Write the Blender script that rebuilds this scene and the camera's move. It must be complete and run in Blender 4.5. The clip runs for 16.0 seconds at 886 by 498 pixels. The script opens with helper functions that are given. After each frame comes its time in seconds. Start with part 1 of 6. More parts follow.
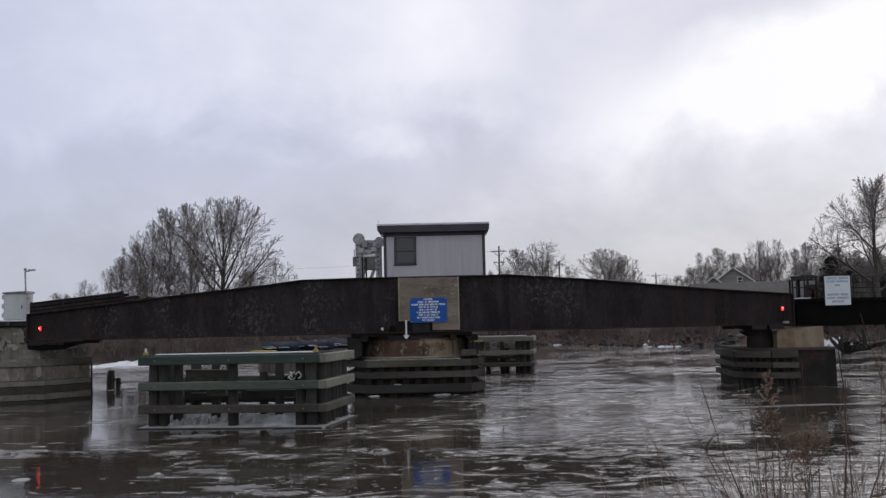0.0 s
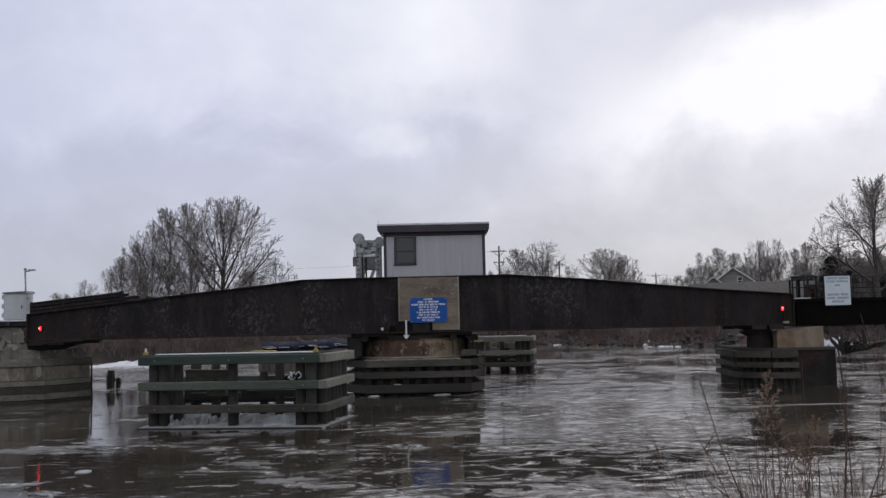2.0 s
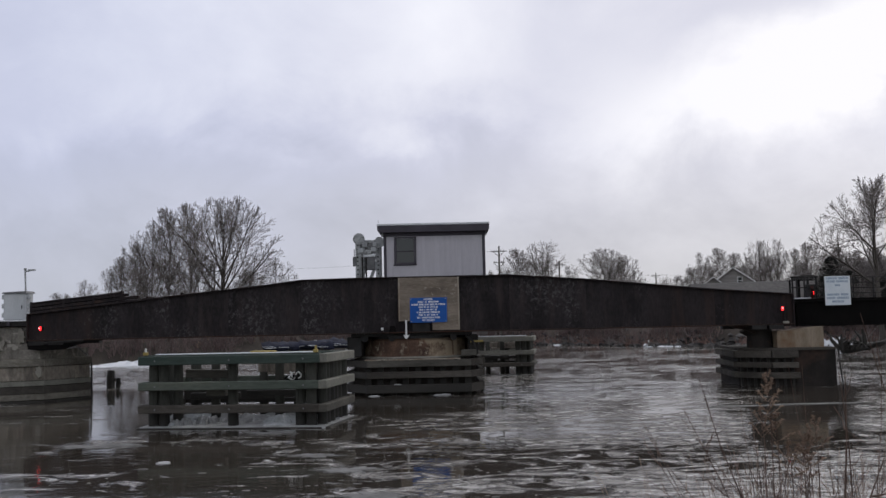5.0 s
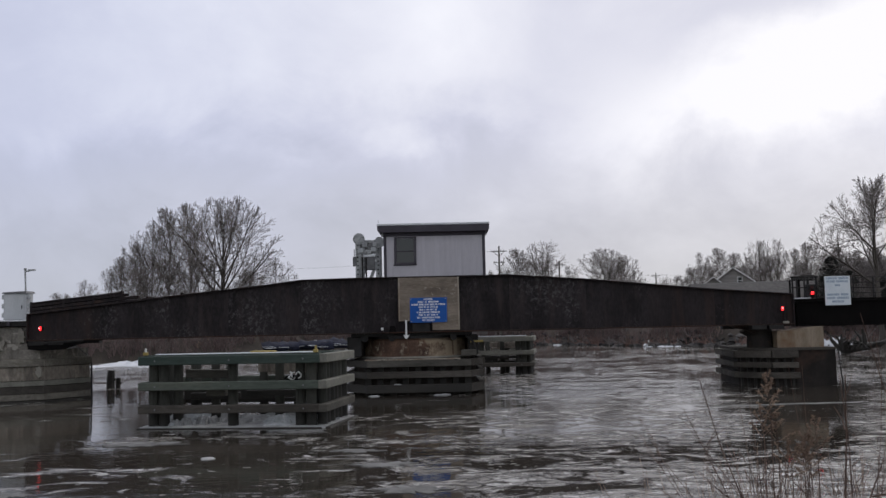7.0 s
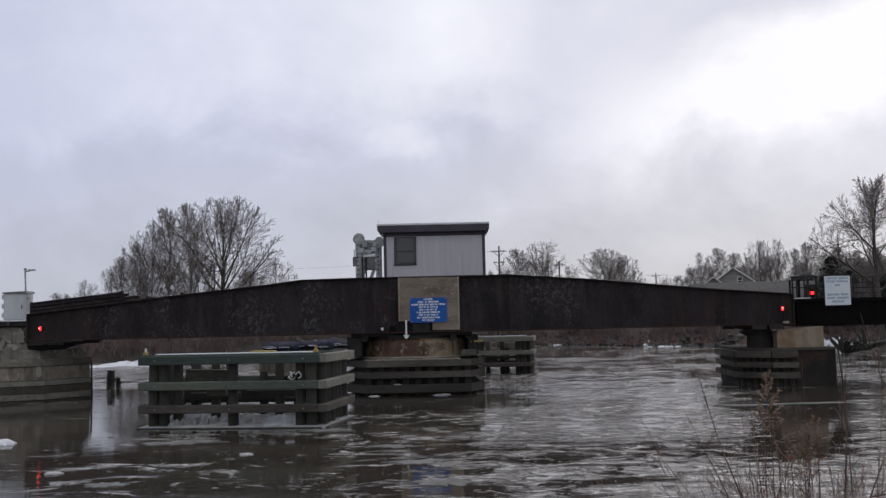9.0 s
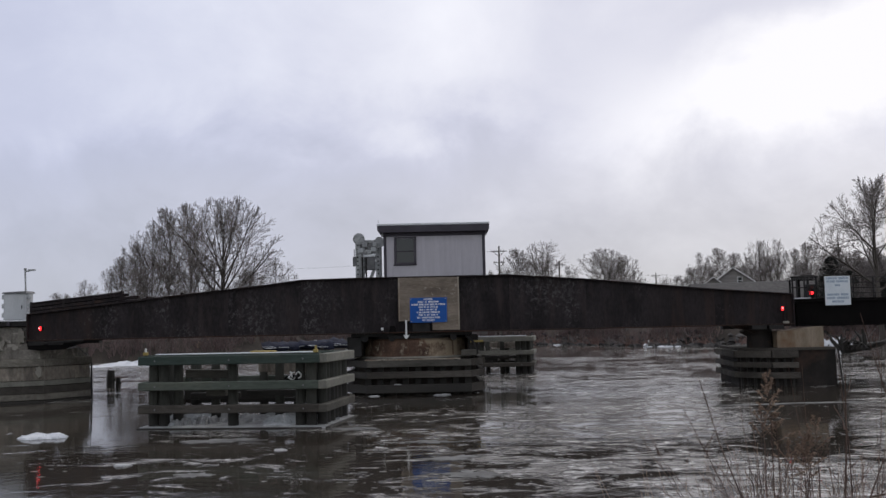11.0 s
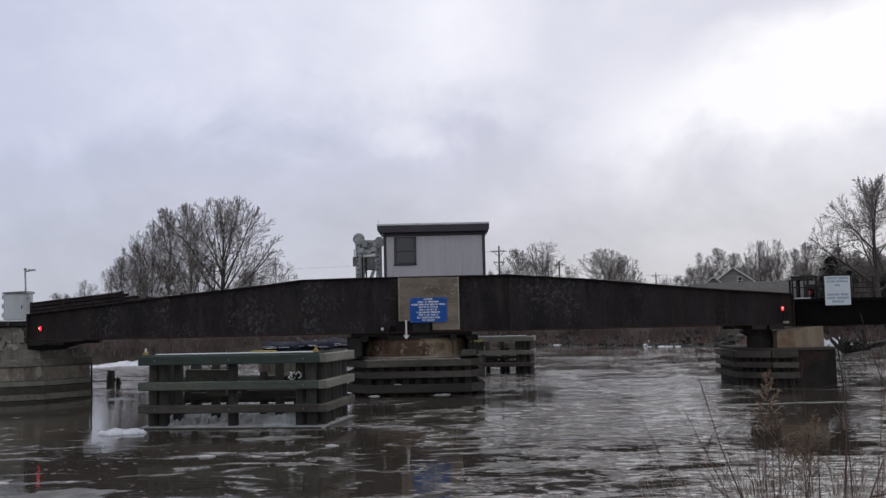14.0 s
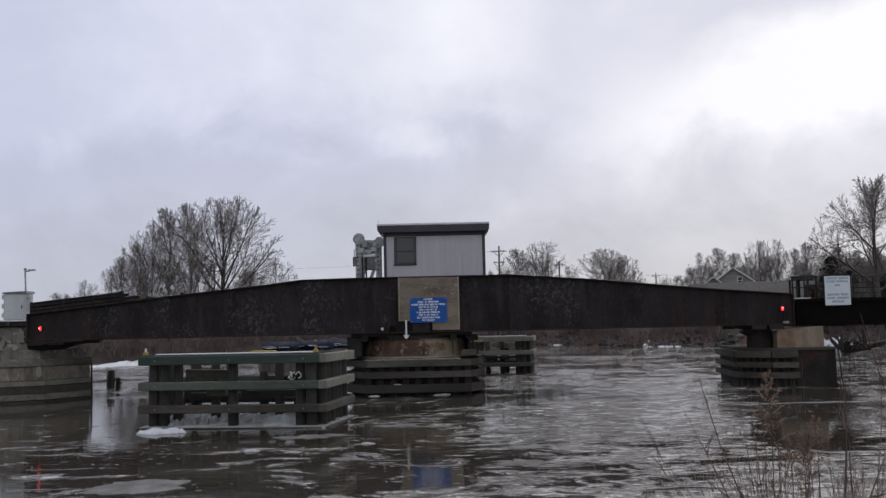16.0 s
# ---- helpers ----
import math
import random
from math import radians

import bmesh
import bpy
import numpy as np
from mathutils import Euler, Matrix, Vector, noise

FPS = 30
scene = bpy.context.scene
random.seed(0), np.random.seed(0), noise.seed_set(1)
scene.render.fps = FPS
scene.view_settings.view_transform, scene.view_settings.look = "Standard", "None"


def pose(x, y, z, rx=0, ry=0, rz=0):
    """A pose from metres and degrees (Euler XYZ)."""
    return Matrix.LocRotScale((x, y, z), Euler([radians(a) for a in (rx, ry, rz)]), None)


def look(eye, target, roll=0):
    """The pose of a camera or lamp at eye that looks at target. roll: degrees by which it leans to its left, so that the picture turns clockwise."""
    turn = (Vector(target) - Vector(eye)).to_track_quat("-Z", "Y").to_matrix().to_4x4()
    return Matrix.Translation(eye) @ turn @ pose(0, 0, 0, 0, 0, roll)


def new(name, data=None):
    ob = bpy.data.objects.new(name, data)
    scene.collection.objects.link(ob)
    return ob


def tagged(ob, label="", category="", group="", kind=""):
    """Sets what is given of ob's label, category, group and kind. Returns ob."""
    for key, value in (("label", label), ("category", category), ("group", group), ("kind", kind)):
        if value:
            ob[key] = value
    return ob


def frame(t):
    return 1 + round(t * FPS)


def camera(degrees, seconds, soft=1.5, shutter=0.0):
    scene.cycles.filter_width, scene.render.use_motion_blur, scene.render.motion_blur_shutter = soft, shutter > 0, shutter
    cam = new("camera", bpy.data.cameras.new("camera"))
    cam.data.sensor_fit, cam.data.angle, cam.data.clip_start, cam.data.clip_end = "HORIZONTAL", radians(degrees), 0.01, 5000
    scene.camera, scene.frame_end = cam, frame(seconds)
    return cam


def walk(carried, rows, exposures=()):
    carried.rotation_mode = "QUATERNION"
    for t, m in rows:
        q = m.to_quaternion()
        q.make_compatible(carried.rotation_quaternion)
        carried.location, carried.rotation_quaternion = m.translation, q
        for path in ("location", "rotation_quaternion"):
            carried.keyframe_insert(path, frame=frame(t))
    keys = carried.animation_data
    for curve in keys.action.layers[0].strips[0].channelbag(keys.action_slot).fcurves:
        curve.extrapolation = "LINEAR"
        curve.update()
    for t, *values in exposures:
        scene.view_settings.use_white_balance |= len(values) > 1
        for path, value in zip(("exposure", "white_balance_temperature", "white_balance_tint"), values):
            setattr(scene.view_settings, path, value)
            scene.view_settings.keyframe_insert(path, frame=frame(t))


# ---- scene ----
# ------------------------------------------------------------------ camera
EYE = (0.0, 0.0, 2.75)
cam = camera(49.5, 16.0, soft=1.45)
VIEW = look(EYE, (0.0, 100.0, 2.75 + 100.0 * 0.07882), roll=-1.26)
walk(cam, [(0.0, VIEW), (16.0, VIEW)])

# ------------------------------------------------------------------ light
scene.view_settings.exposure = 0.0
world = bpy.data.worlds.new("overcast_sky")
scene.world = world
world.use_nodes = True
wn, wl = world.node_tree.nodes, world.node_tree.links
wn.clear()
w_out = wn.new("ShaderNodeOutputWorld")
w_sky = wn.new("ShaderNodeTexSky")
w_sky.sky_type = "NISHITA"
w_sky.sun_disc = False
w_sky.sun_elevation = radians(42)
w_sky.sun_rotation = radians(28)
w_clear = wn.new("ShaderNodeBackground")
w_clear.inputs["Strength"].default_value = 0.05
wl.new(w_sky.outputs["Color"], w_clear.inputs["Color"])
w_co = wn.new("ShaderNodeTexCoord")
w_noise = wn.new("ShaderNodeTexNoise")
w_noise.inputs["Scale"].default_value = 2.4
w_noise.inputs["Detail"].default_value = 6
wl.new(w_co.outputs["Generated"], w_noise.inputs["Vector"])
w_ramp = wn.new("ShaderNodeValToRGB")
w_ramp.color_ramp.elements[0].position = 0.3
w_ramp.color_ramp.elements[0].color = (0.495, 0.485, 0.503, 1)
w_ramp.color_ramp.elements[1].position = 0.72
w_ramp.color_ramp.elements[1].color = (0.68, 0.665, 0.67, 1)
wl.new(w_noise.outputs["Fac"], w_ramp.inputs["Fac"])
w_cloud = wn.new("ShaderNodeBackground")
w_cloud.inputs["Strength"].default_value = 0.9
wl.new(w_ramp.outputs["Color"], w_cloud.inputs["Color"])
w_add = wn.new("ShaderNodeAddShader")
wl.new(w_clear.outputs[0], w_add.inputs[0])
wl.new(w_cloud.outputs[0], w_add.inputs[1])
wl.new(w_add.outputs[0], w_out.inputs["Surface"])

sun = new("sun", bpy.data.lights.new("sun", "SUN"))
sun.data.energy = 0.7
sun.data.angle = radians(22)
sun.data.color = (1.0, 0.96, 0.9)
sun.matrix_world = look((70, 130, 133), (0, 0, 0))


# ------------------------------------------------------------------ materials
def ramp_node(nt, a, b, ca, cb):
    r = nt.nodes.new("ShaderNodeValToRGB")
    r.color_ramp.elements[0].position, r.color_ramp.elements[1].position = a, b
    r.color_ramp.elements[0].color, r.color_ramp.elements[1].color = (*ca, 1), (*cb, 1)
    return r


def mapped(nt, stretch=(1, 1, 1), vary=True):
    """Object coordinates in metres, shifted by the object's random number."""
    co = nt.nodes.new("ShaderNodeTexCoord")
    mp = nt.nodes.new("ShaderNodeMapping")
    mp.inputs["Scale"].default_value = stretch
    nt.links.new(co.outputs["Object"], mp.inputs["Vector"])
    if vary:
        info = nt.nodes.new("ShaderNodeObjectInfo")
        mul = nt.nodes.new("ShaderNodeMath")
        mul.operation = "MULTIPLY"
        mul.inputs[1].default_value = 37.0
        nt.links.new(info.outputs["Random"], mul.inputs[0])
        nt.links.new(mul.outputs[0], mp.inputs["Location"])
    return mp


def noise_node(nt, vec, scale, detail=6, rough=0.55, distort=0.0):
    n = nt.nodes.new("ShaderNodeTexNoise")
    n.inputs["Scale"].default_value, n.inputs["Detail"].default_value = scale, detail
    n.inputs["Roughness"].default_value, n.inputs["Distortion"].default_value = rough, distort
    nt.links.new(vec.outputs[0], n.inputs["Vector"])
    return n


def mix_node(nt, fac, a, b, blend="MIX"):
    m = nt.nodes.new("ShaderNodeMix")
    m.data_type, m.blend_type = "RGBA", blend
    for value, sock in ((fac, m.inputs[0]), (a, m.inputs[6]), (b, m.inputs[7])):
        if isinstance(value, (int, float)):
            sock.default_value = value
        elif isinstance(value, tuple):
            sock.default_value = (*value, 1)
        else:
            nt.links.new(value, sock)
    return m.outputs[2]


def surface(name, c1, c2, scale=3.0, rough=0.7, metal=0.0, bump=0.15, stretch=(1, 1, 1), stain=None, stain_at=(0.55, 0.75),
            stain_scale=0.8, stain_stretch=(1, 1, 1), grain=12.0, tone=0.25, spec=0.3, flecks=None):
    """Two-scale procedural surface: broad blotches, fine grain, optional stains with a shape of their own."""
    m = bpy.data.materials.new(name)
    m.use_nodes = True
    nt = m.node_tree
    p = nt.nodes["Principled BSDF"]
    vec = mapped(nt, stretch)
    broad = noise_node(nt, vec, scale, 5)
    fine = noise_node(nt, vec, scale * grain, 4, 0.7)
    r = ramp_node(nt, 0.32, 0.68, c1, c2)
    nt.links.new(broad.outputs["Fac"], r.inputs["Fac"])
    fr = ramp_node(nt, 0.25, 0.75, (1 - tone,) * 3, (1 + tone * 0.6,) * 3)
    nt.links.new(fine.outputs["Fac"], fr.inputs["Fac"])
    col = mix_node(nt, 1.0, r.outputs["Color"], fr.outputs["Color"], "MULTIPLY")
    if stain:
        sv = mapped(nt, stain_stretch)
        sn = noise_node(nt, sv, stain_scale, 8, 0.65, 0.3)
        sr = ramp_node(nt, *stain_at, (0, 0, 0), (1, 1, 1))
        nt.links.new(sn.outputs["Fac"], sr.inputs["Fac"])
        col = mix_node(nt, sr.outputs["Color"], col, stain)
    if flecks:
        # small chips where the paint has let go, in drifts: colour, size, share, drift size
        colour, size, share, drift = flecks
        fv = mapped(nt, (1, 1, 0.8))
        chips = ramp_node(nt, 1 - share - 0.03, 1 - share + 0.03, (0, 0, 0), (1, 1, 1))
        nt.links.new(noise_node(nt, fv, size, 5, 0.75, 0.2).outputs["Fac"], chips.inputs["Fac"])
        drifts = ramp_node(nt, 0.48, 0.64, (0, 0, 0), (1, 1, 1))
        nt.links.new(noise_node(nt, fv, drift, 3, 0.6).outputs["Fac"], drifts.inputs["Fac"])
        col = mix_node(nt, mix_node(nt, 1.0, chips.outputs["Color"], drifts.outputs["Color"], "MULTIPLY"), col, colour)
    nt.links.new(col, p.inputs["Base Color"])
    rr = nt.nodes.new("ShaderNodeMapRange")
    rr.inputs[3].default_value, rr.inputs[4].default_value = max(rough - 0.12, 0.03), min(rough + 0.12, 1)
    nt.links.new(fine.outputs["Fac"], rr.inputs[0])
    nt.links.new(rr.outputs[0], p.inputs["Roughness"])
    p.inputs["Metallic"].default_value = metal
    p.inputs["Specular IOR Level"].default_value = spec
    b = nt.nodes.new("ShaderNodeBump")
    b.inputs["Strength"].default_value, b.inputs["Distance"].default_value = bump, 0.03
    nt.links.new(fine.outputs["Fac"], b.inputs["Height"])
    nt.links.new(b.outputs[0], p.inputs["Normal"])
    return m


def glow(name, colour, strength):
    m = bpy.data.materials.new(name)
    m.use_nodes = True
    p = m.node_tree.nodes["Principled BSDF"]
    p.inputs["Base Color"].default_value = (*colour, 1)
    p.inputs["Emission Color"].default_value = (*colour, 1)
    p.inputs["Emission Strength"].default_value = strength
    p.inputs["Roughness"].default_value = 0.25
    return m


STEEL = surface("black_painted_steel", (0.0207, 0.0172, 0.0184), (0.038, 0.031, 0.0322), 0.8, 0.75, 0.0, 0.3, (1, 1, 0.35),
                (0.056, 0.036, 0.029), (0.5, 0.78), 0.9, (1.8, 1, 0.22), 14, 0.45, 0.12, flecks=((0.07, 0.06, 0.058), 9.0, 0.40, 0.5))
STEEL_WORN = surface("flaking_black_steel", (0.018, 0.0150, 0.0165), (0.039, 0.033, 0.0348), 0.9, 0.75, 0.0, 0.3, (1, 1, 0.4),
                     (0.055, 0.043, 0.041), (0.5, 0.82), 1.6, (1.6, 1, 0.3), 16, 0.5, 0.12, flecks=((0.085, 0.078, 0.08), 8.0, 0.455, 0.45))
STEEL_BLACK = surface("matt_black_steel", (0.006, 0.0055, 0.0056), (0.012, 0.0106, 0.0104), 0.8, 0.9, 0.0, 0.3, (1, 1, 0.4), spec=0.05)
RUST_EDGE = surface("rusty_flange_steel", (0.018, 0.012, 0.01), (0.05, 0.022, 0.014), 1.5, 0.75, 0, 0.3, (0.5, 1, 1))
RUST = surface("rusted_drum_steel", (0.055, 0.032, 0.025), (0.17, 0.10, 0.068), 1.5, 0.85, 0, 0.5, (1, 1, 1),
               (0.30, 0.235, 0.165), (0.49, 0.57), 0.75, (1, 1, 0.8), 10, 0.5, flecks=((0.34, 0.29, 0.215), 3.2, 0.42, 0.7))
CONCRETE = surface("weathered_concrete", (0.25, 0.235, 0.205), (0.36, 0.34, 0.30), 1.0, 0.9, 0, 0.3, (1, 1, 1),
                   (0.15, 0.135, 0.11), (0.52, 0.75), 0.9, (1.5, 1, 0.4), 12, 0.3)
CONCRETE_PALE = surface("pale_concrete", (0.28, 0.245, 0.20), (0.41, 0.36, 0.30), 1.2, 0.9, 0, 0.25, (1, 1, 1),
                        (0.20, 0.125, 0.07), (0.5, 0.66), 1.0, (2.5, 1, 0.3), 12, 0.3)
CONCRETE_DARK = surface("near_black_concrete", (0.018, 0.0145, 0.0125), (0.042, 0.034, 0.029), 1.0, 0.85, 0, 0.3)
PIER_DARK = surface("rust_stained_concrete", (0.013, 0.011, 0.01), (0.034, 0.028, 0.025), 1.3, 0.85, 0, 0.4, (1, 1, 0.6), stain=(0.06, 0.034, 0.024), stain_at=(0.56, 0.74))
RUSTY_BLOCK = surface("rust_streaked_concrete", (0.21, 0.165, 0.12), (0.32, 0.262, 0.20), 1.3, 0.9, 0, 0.3, (2.6, 1, 0.3), stain=(0.185, 0.115, 0.07), stain_at=(0.5, 0.66))
STONE = surface("rough_stone", (0.14, 0.128, 0.114), (0.27, 0.25, 0.222), 1.6, 0.95, 0, 0.8, (1, 1, 1),
                (0.38, 0.355, 0.315), (0.56, 0.62), 1.7, (1, 1, 1), 8, 0.4)
BOARDING = surface("stained_grey_boarding", (0.165, 0.142, 0.12), (0.33, 0.29, 0.243), 1.0, 0.9, 0, 0.5, (1, 1, 0.5),
                   (0.05, 0.045, 0.038), (0.5, 0.75), 1.0, (2.2, 2.2, 0.4), 10, 0.45)
TIMBER_GREEN = surface("green_treated_timber", (0.040, 0.058, 0.050), (0.078, 0.096, 0.083), 1.2, 0.85, 0, 0.35, (0.25, 1, 1),
                       (0.11, 0.105, 0.085), (0.55, 0.8), 0.9, (0.3, 1, 1), 12, 0.35)
TIMBER_GREEN_PALE = surface("faded_green_timber", (0.066, 0.082, 0.068), (0.108, 0.122, 0.102), 1.2, 0.85, 0, 0.35, (0.25, 1, 1),
                            (0.13, 0.125, 0.10), (0.55, 0.8), 0.9, (0.3, 1, 1), 12, 0.35)
TIMBER_PALE = surface("bleached_timber", (0.145, 0.142, 0.122), (0.245, 0.238, 0.205), 1.2, 0.9, 0, 0.35, (1, 0.3, 1),
                      (0.10, 0.10, 0.08), (0.55, 0.8), 1.2, (1, 0.3, 1), 12, 0.3)
TIMBER_SOILED = surface("soiled_pier_timber", (0.12, 0.109, 0.092), (0.235, 0.217, 0.183), 1.0, 0.9, 0, 0.45, (0.25, 1, 1),
                        (0.055, 0.047, 0.039), (0.5, 0.72), 0.9, (0.4, 1, 1), 12, 0.45)
TIMBER_GREY = surface("grey_weathered_timber", (0.07, 0.065, 0.056), (0.122, 0.113, 0.098), 1.1, 0.9, 0, 0.4, (0.25, 1, 1),
                      (0.05, 0.045, 0.038), (0.55, 0.78), 0.8, (0.3, 1, 1), 12, 0.4)
TIMBER_BROWN = surface("brown_stained_timber", (0.05, 0.044, 0.038), (0.096, 0.085, 0.074), 1.1, 0.9, 0, 0.4, (0.25, 1, 1),
                       (0.025, 0.022, 0.019), (0.52, 0.75), 0.8, (0.3, 1, 1), 12, 0.4)
TIMBER_DARK = surface("dark_timber", (0.022, 0.02, 0.018), (0.045, 0.041, 0.036), 1.2, 0.6, 0, 0.35, (0.3, 1, 1))
PILE = surface("treated_pile", (0.036, 0.037, 0.032), (0.078, 0.077, 0.066), 1.8, 0.85, 0, 0.4, (1, 1, 0.25))
PILE_DARK = surface("dark_pile", (0.02, 0.019, 0.017), (0.04, 0.037, 0.032), 1.8, 0.6, 0, 0.4, (1, 1, 0.25))
PANEL = surface("weathered_tan_board", (0.165, 0.132, 0.105), (0.315, 0.265, 0.215), 1.1, 0.9, 0, 0.4, (0.35, 1, 2.6),
                (0.105, 0.085, 0.068), (0.5, 0.72), 1.1, (0.5, 1, 1.5), 12, 0.45, flecks=((0.38, 0.34, 0.29), 7.0, 0.40, 0.9))
SIGN_BLUE = surface("blue_sign_enamel", (0.006, 0.075, 0.33), (0.01, 0.095, 0.38), 1.5, 0.45, 0, 0.03, tone=0.1)
SIGN_WHITE = surface("white_sign_enamel", (0.62, 0.67, 0.72), (0.72, 0.76, 0.8), 1.5, 0.5, 0, 0.03, tone=0.08)
LETTER_WHITE = surface("white_lettering", (0.72, 0.75, 0.78), (0.8, 0.82, 0.84), 3, 0.5, 0, 0.02, tone=0.06)
LETTER_BLUE = surface("faded_blue_lettering", (0.27, 0.345, 0.45), (0.35, 0.42, 0.51), 3, 0.5, 0, 0.02, tone=0.1)
WHITE_PAINT = surface("white_paint", (0.66, 0.66, 0.66), (0.78, 0.78, 0.78), 2, 0.6, 0, 0.05, tone=0.1)
SIDING = surface("lilac_grey_siding", (0.45, 0.43, 0.47), (0.52, 0.50, 0.54), 0.8, 0.55, 0, 0.06, (1, 1, 0.3),
                 (0.37, 0.36, 0.375), (0.58, 0.85), 0.9, (3, 3, 0.3), 14, 0.08)
TRIM = surface("dark_grey_trim", (0.05, 0.044, 0.056), (0.072, 0.064, 0.08), 2, 0.6, 0, 0.08, tone=0.12)
GALV = surface("galvanised_steel", (0.24, 0.25, 0.255), (0.52, 0.53, 0.535), 4, 0.55, 0.05, 0.2, (1, 1, 1), (0.10, 0.10, 0.10), (0.56, 0.64), 3.0, tone=0.35)
GALV_DARK = surface("dull_grey_steel", (0.13, 0.13, 0.135), (0.20, 0.20, 0.205), 4, 0.55, 0.05, 0.1, tone=0.2)
IRON = surface("dark_iron", (0.013, 0.012, 0.012), (0.03, 0.027, 0.026), 3, 0.6, 0.1, 0.1)
CABINET = surface("aluminium_cabinet", (0.36, 0.37, 0.38), (0.45, 0.46, 0.47), 1.2, 0.45, 0.25, 0.06, (1, 1, 0.5), tone=0.1)
SNOW = surface("old_snow", (0.62, 0.64, 0.68), (0.78, 0.79, 0.82), 2.0, 0.85, 0, 0.5, tone=0.12)
ICE = surface("floating_ice", (0.42, 0.44, 0.46), (0.66, 0.68, 0.70), 3.0, 0.6, 0, 0.5, tone=0.2)
DIRTY_ICE = surface("dirty_ice", (0.27, 0.27, 0.275), (0.54, 0.54, 0.545), 2.2, 0.7, 0, 0.8, grain=9, tone=0.4)
SLUSH = surface("grey_slush", (0.105, 0.103, 0.098), (0.22, 0.218, 0.213), 2.5, 0.75, 0, 0.5, tone=0.25, spec=0.2)
YELLOW = surface("yellow_paint", (0.30, 0.235, 0.075), (0.40, 0.30, 0.10), 3, 0.6, 0, 0.1)
BARK = surface("grey_bark", (0.06, 0.052, 0.046), (0.10, 0.088, 0.078), 2, 0.95, 0, 0.3, (1, 1, 0.3))
TWIG = surface("brown_twigs", (0.185, 0.163, 0.157), (0.27, 0.243, 0.234), 1, 0.95, 0, 0.0)
BRUSH = surface("russet_brush", (0.12, 0.087, 0.084), (0.22, 0.163, 0.155), 0.4, 0.95, 0, 0.0)
REED = surface("dry_reed", (0.16, 0.105, 0.078), (0.31, 0.225, 0.165), 6, 0.9, 0, 0.1)
STEM_PALE = surface("dry_pink_stem", (0.15, 0.088, 0.075), (0.26, 0.17, 0.145), 6, 0.85, 0, 0.1)
STEM = surface("red_brown_stem", (0.062, 0.037, 0.030), (0.115, 0.074, 0.058), 6, 0.8, 0, 0.1)
EVERGREEN = surface("dark_evergreen", (0.05, 0.054, 0.051), (0.095, 0.10, 0.093), 2, 0.9, 0, 0.0)
ROCK = surface("dark_riprap", (0.018, 0.017, 0.018), (0.12, 0.112, 0.108), 0.9, 0.95, 0, 0.5)
TARP = surface("blue_tarpaulin", (0.006, 0.008, 0.02), (0.032, 0.036, 0.062), 1.6, 0.8, 0, 0.4)
TARP_BLACK = surface("black_felt_roofing", (0.007, 0.007, 0.007), (0.014, 0.013, 0.013), 1.2, 0.95, 0, 0.2, spec=0.05)
ROOF = surface("grey_shingle_roof", (0.092, 0.086, 0.086), (0.135, 0.128, 0.122), 1.5, 0.95, 0, 0.2)
HOUSE_WALL = surface("tan_house_siding", (0.26, 0.24, 0.23), (0.34, 0.32, 0.305), 0.8, 0.9, 0, 0.1, (0.2, 1, 3))
RED_ON = glow("red_lamp_glass", (1.0, 0.025, 0.03), 2.3)
RED_CORE = glow("lamp_core", (1.0, 0.42, 0.42), 2.0)
RED_OFF = surface("unlit_red_glass", (0.03, 0.006, 0.006), (0.042, 0.009, 0.009), 5, 0.25, 0, 0.0)
GROUND = surface("winter_ground", (0.032, 0.026, 0.022), (0.07, 0.056, 0.046), 0.25, 1.0, 0, 0.6, (1, 1, 1),
                 (0.62, 0.64, 0.68), (0.63, 0.66), 0.09, (1, 1, 1), 20, 0.4)


def glass_material():
    m = bpy.data.materials.new("window_glass")
    m.use_nodes = True
    p = m.node_tree.nodes["Principled BSDF"]
    p.inputs["Base Color"].default_value = (0.03, 0.032, 0.038, 1)
    p.inputs["Roughness"].default_value = 0.06
    p.inputs["IOR"].default_value = 1.5
    return m


GLASS = glass_material()


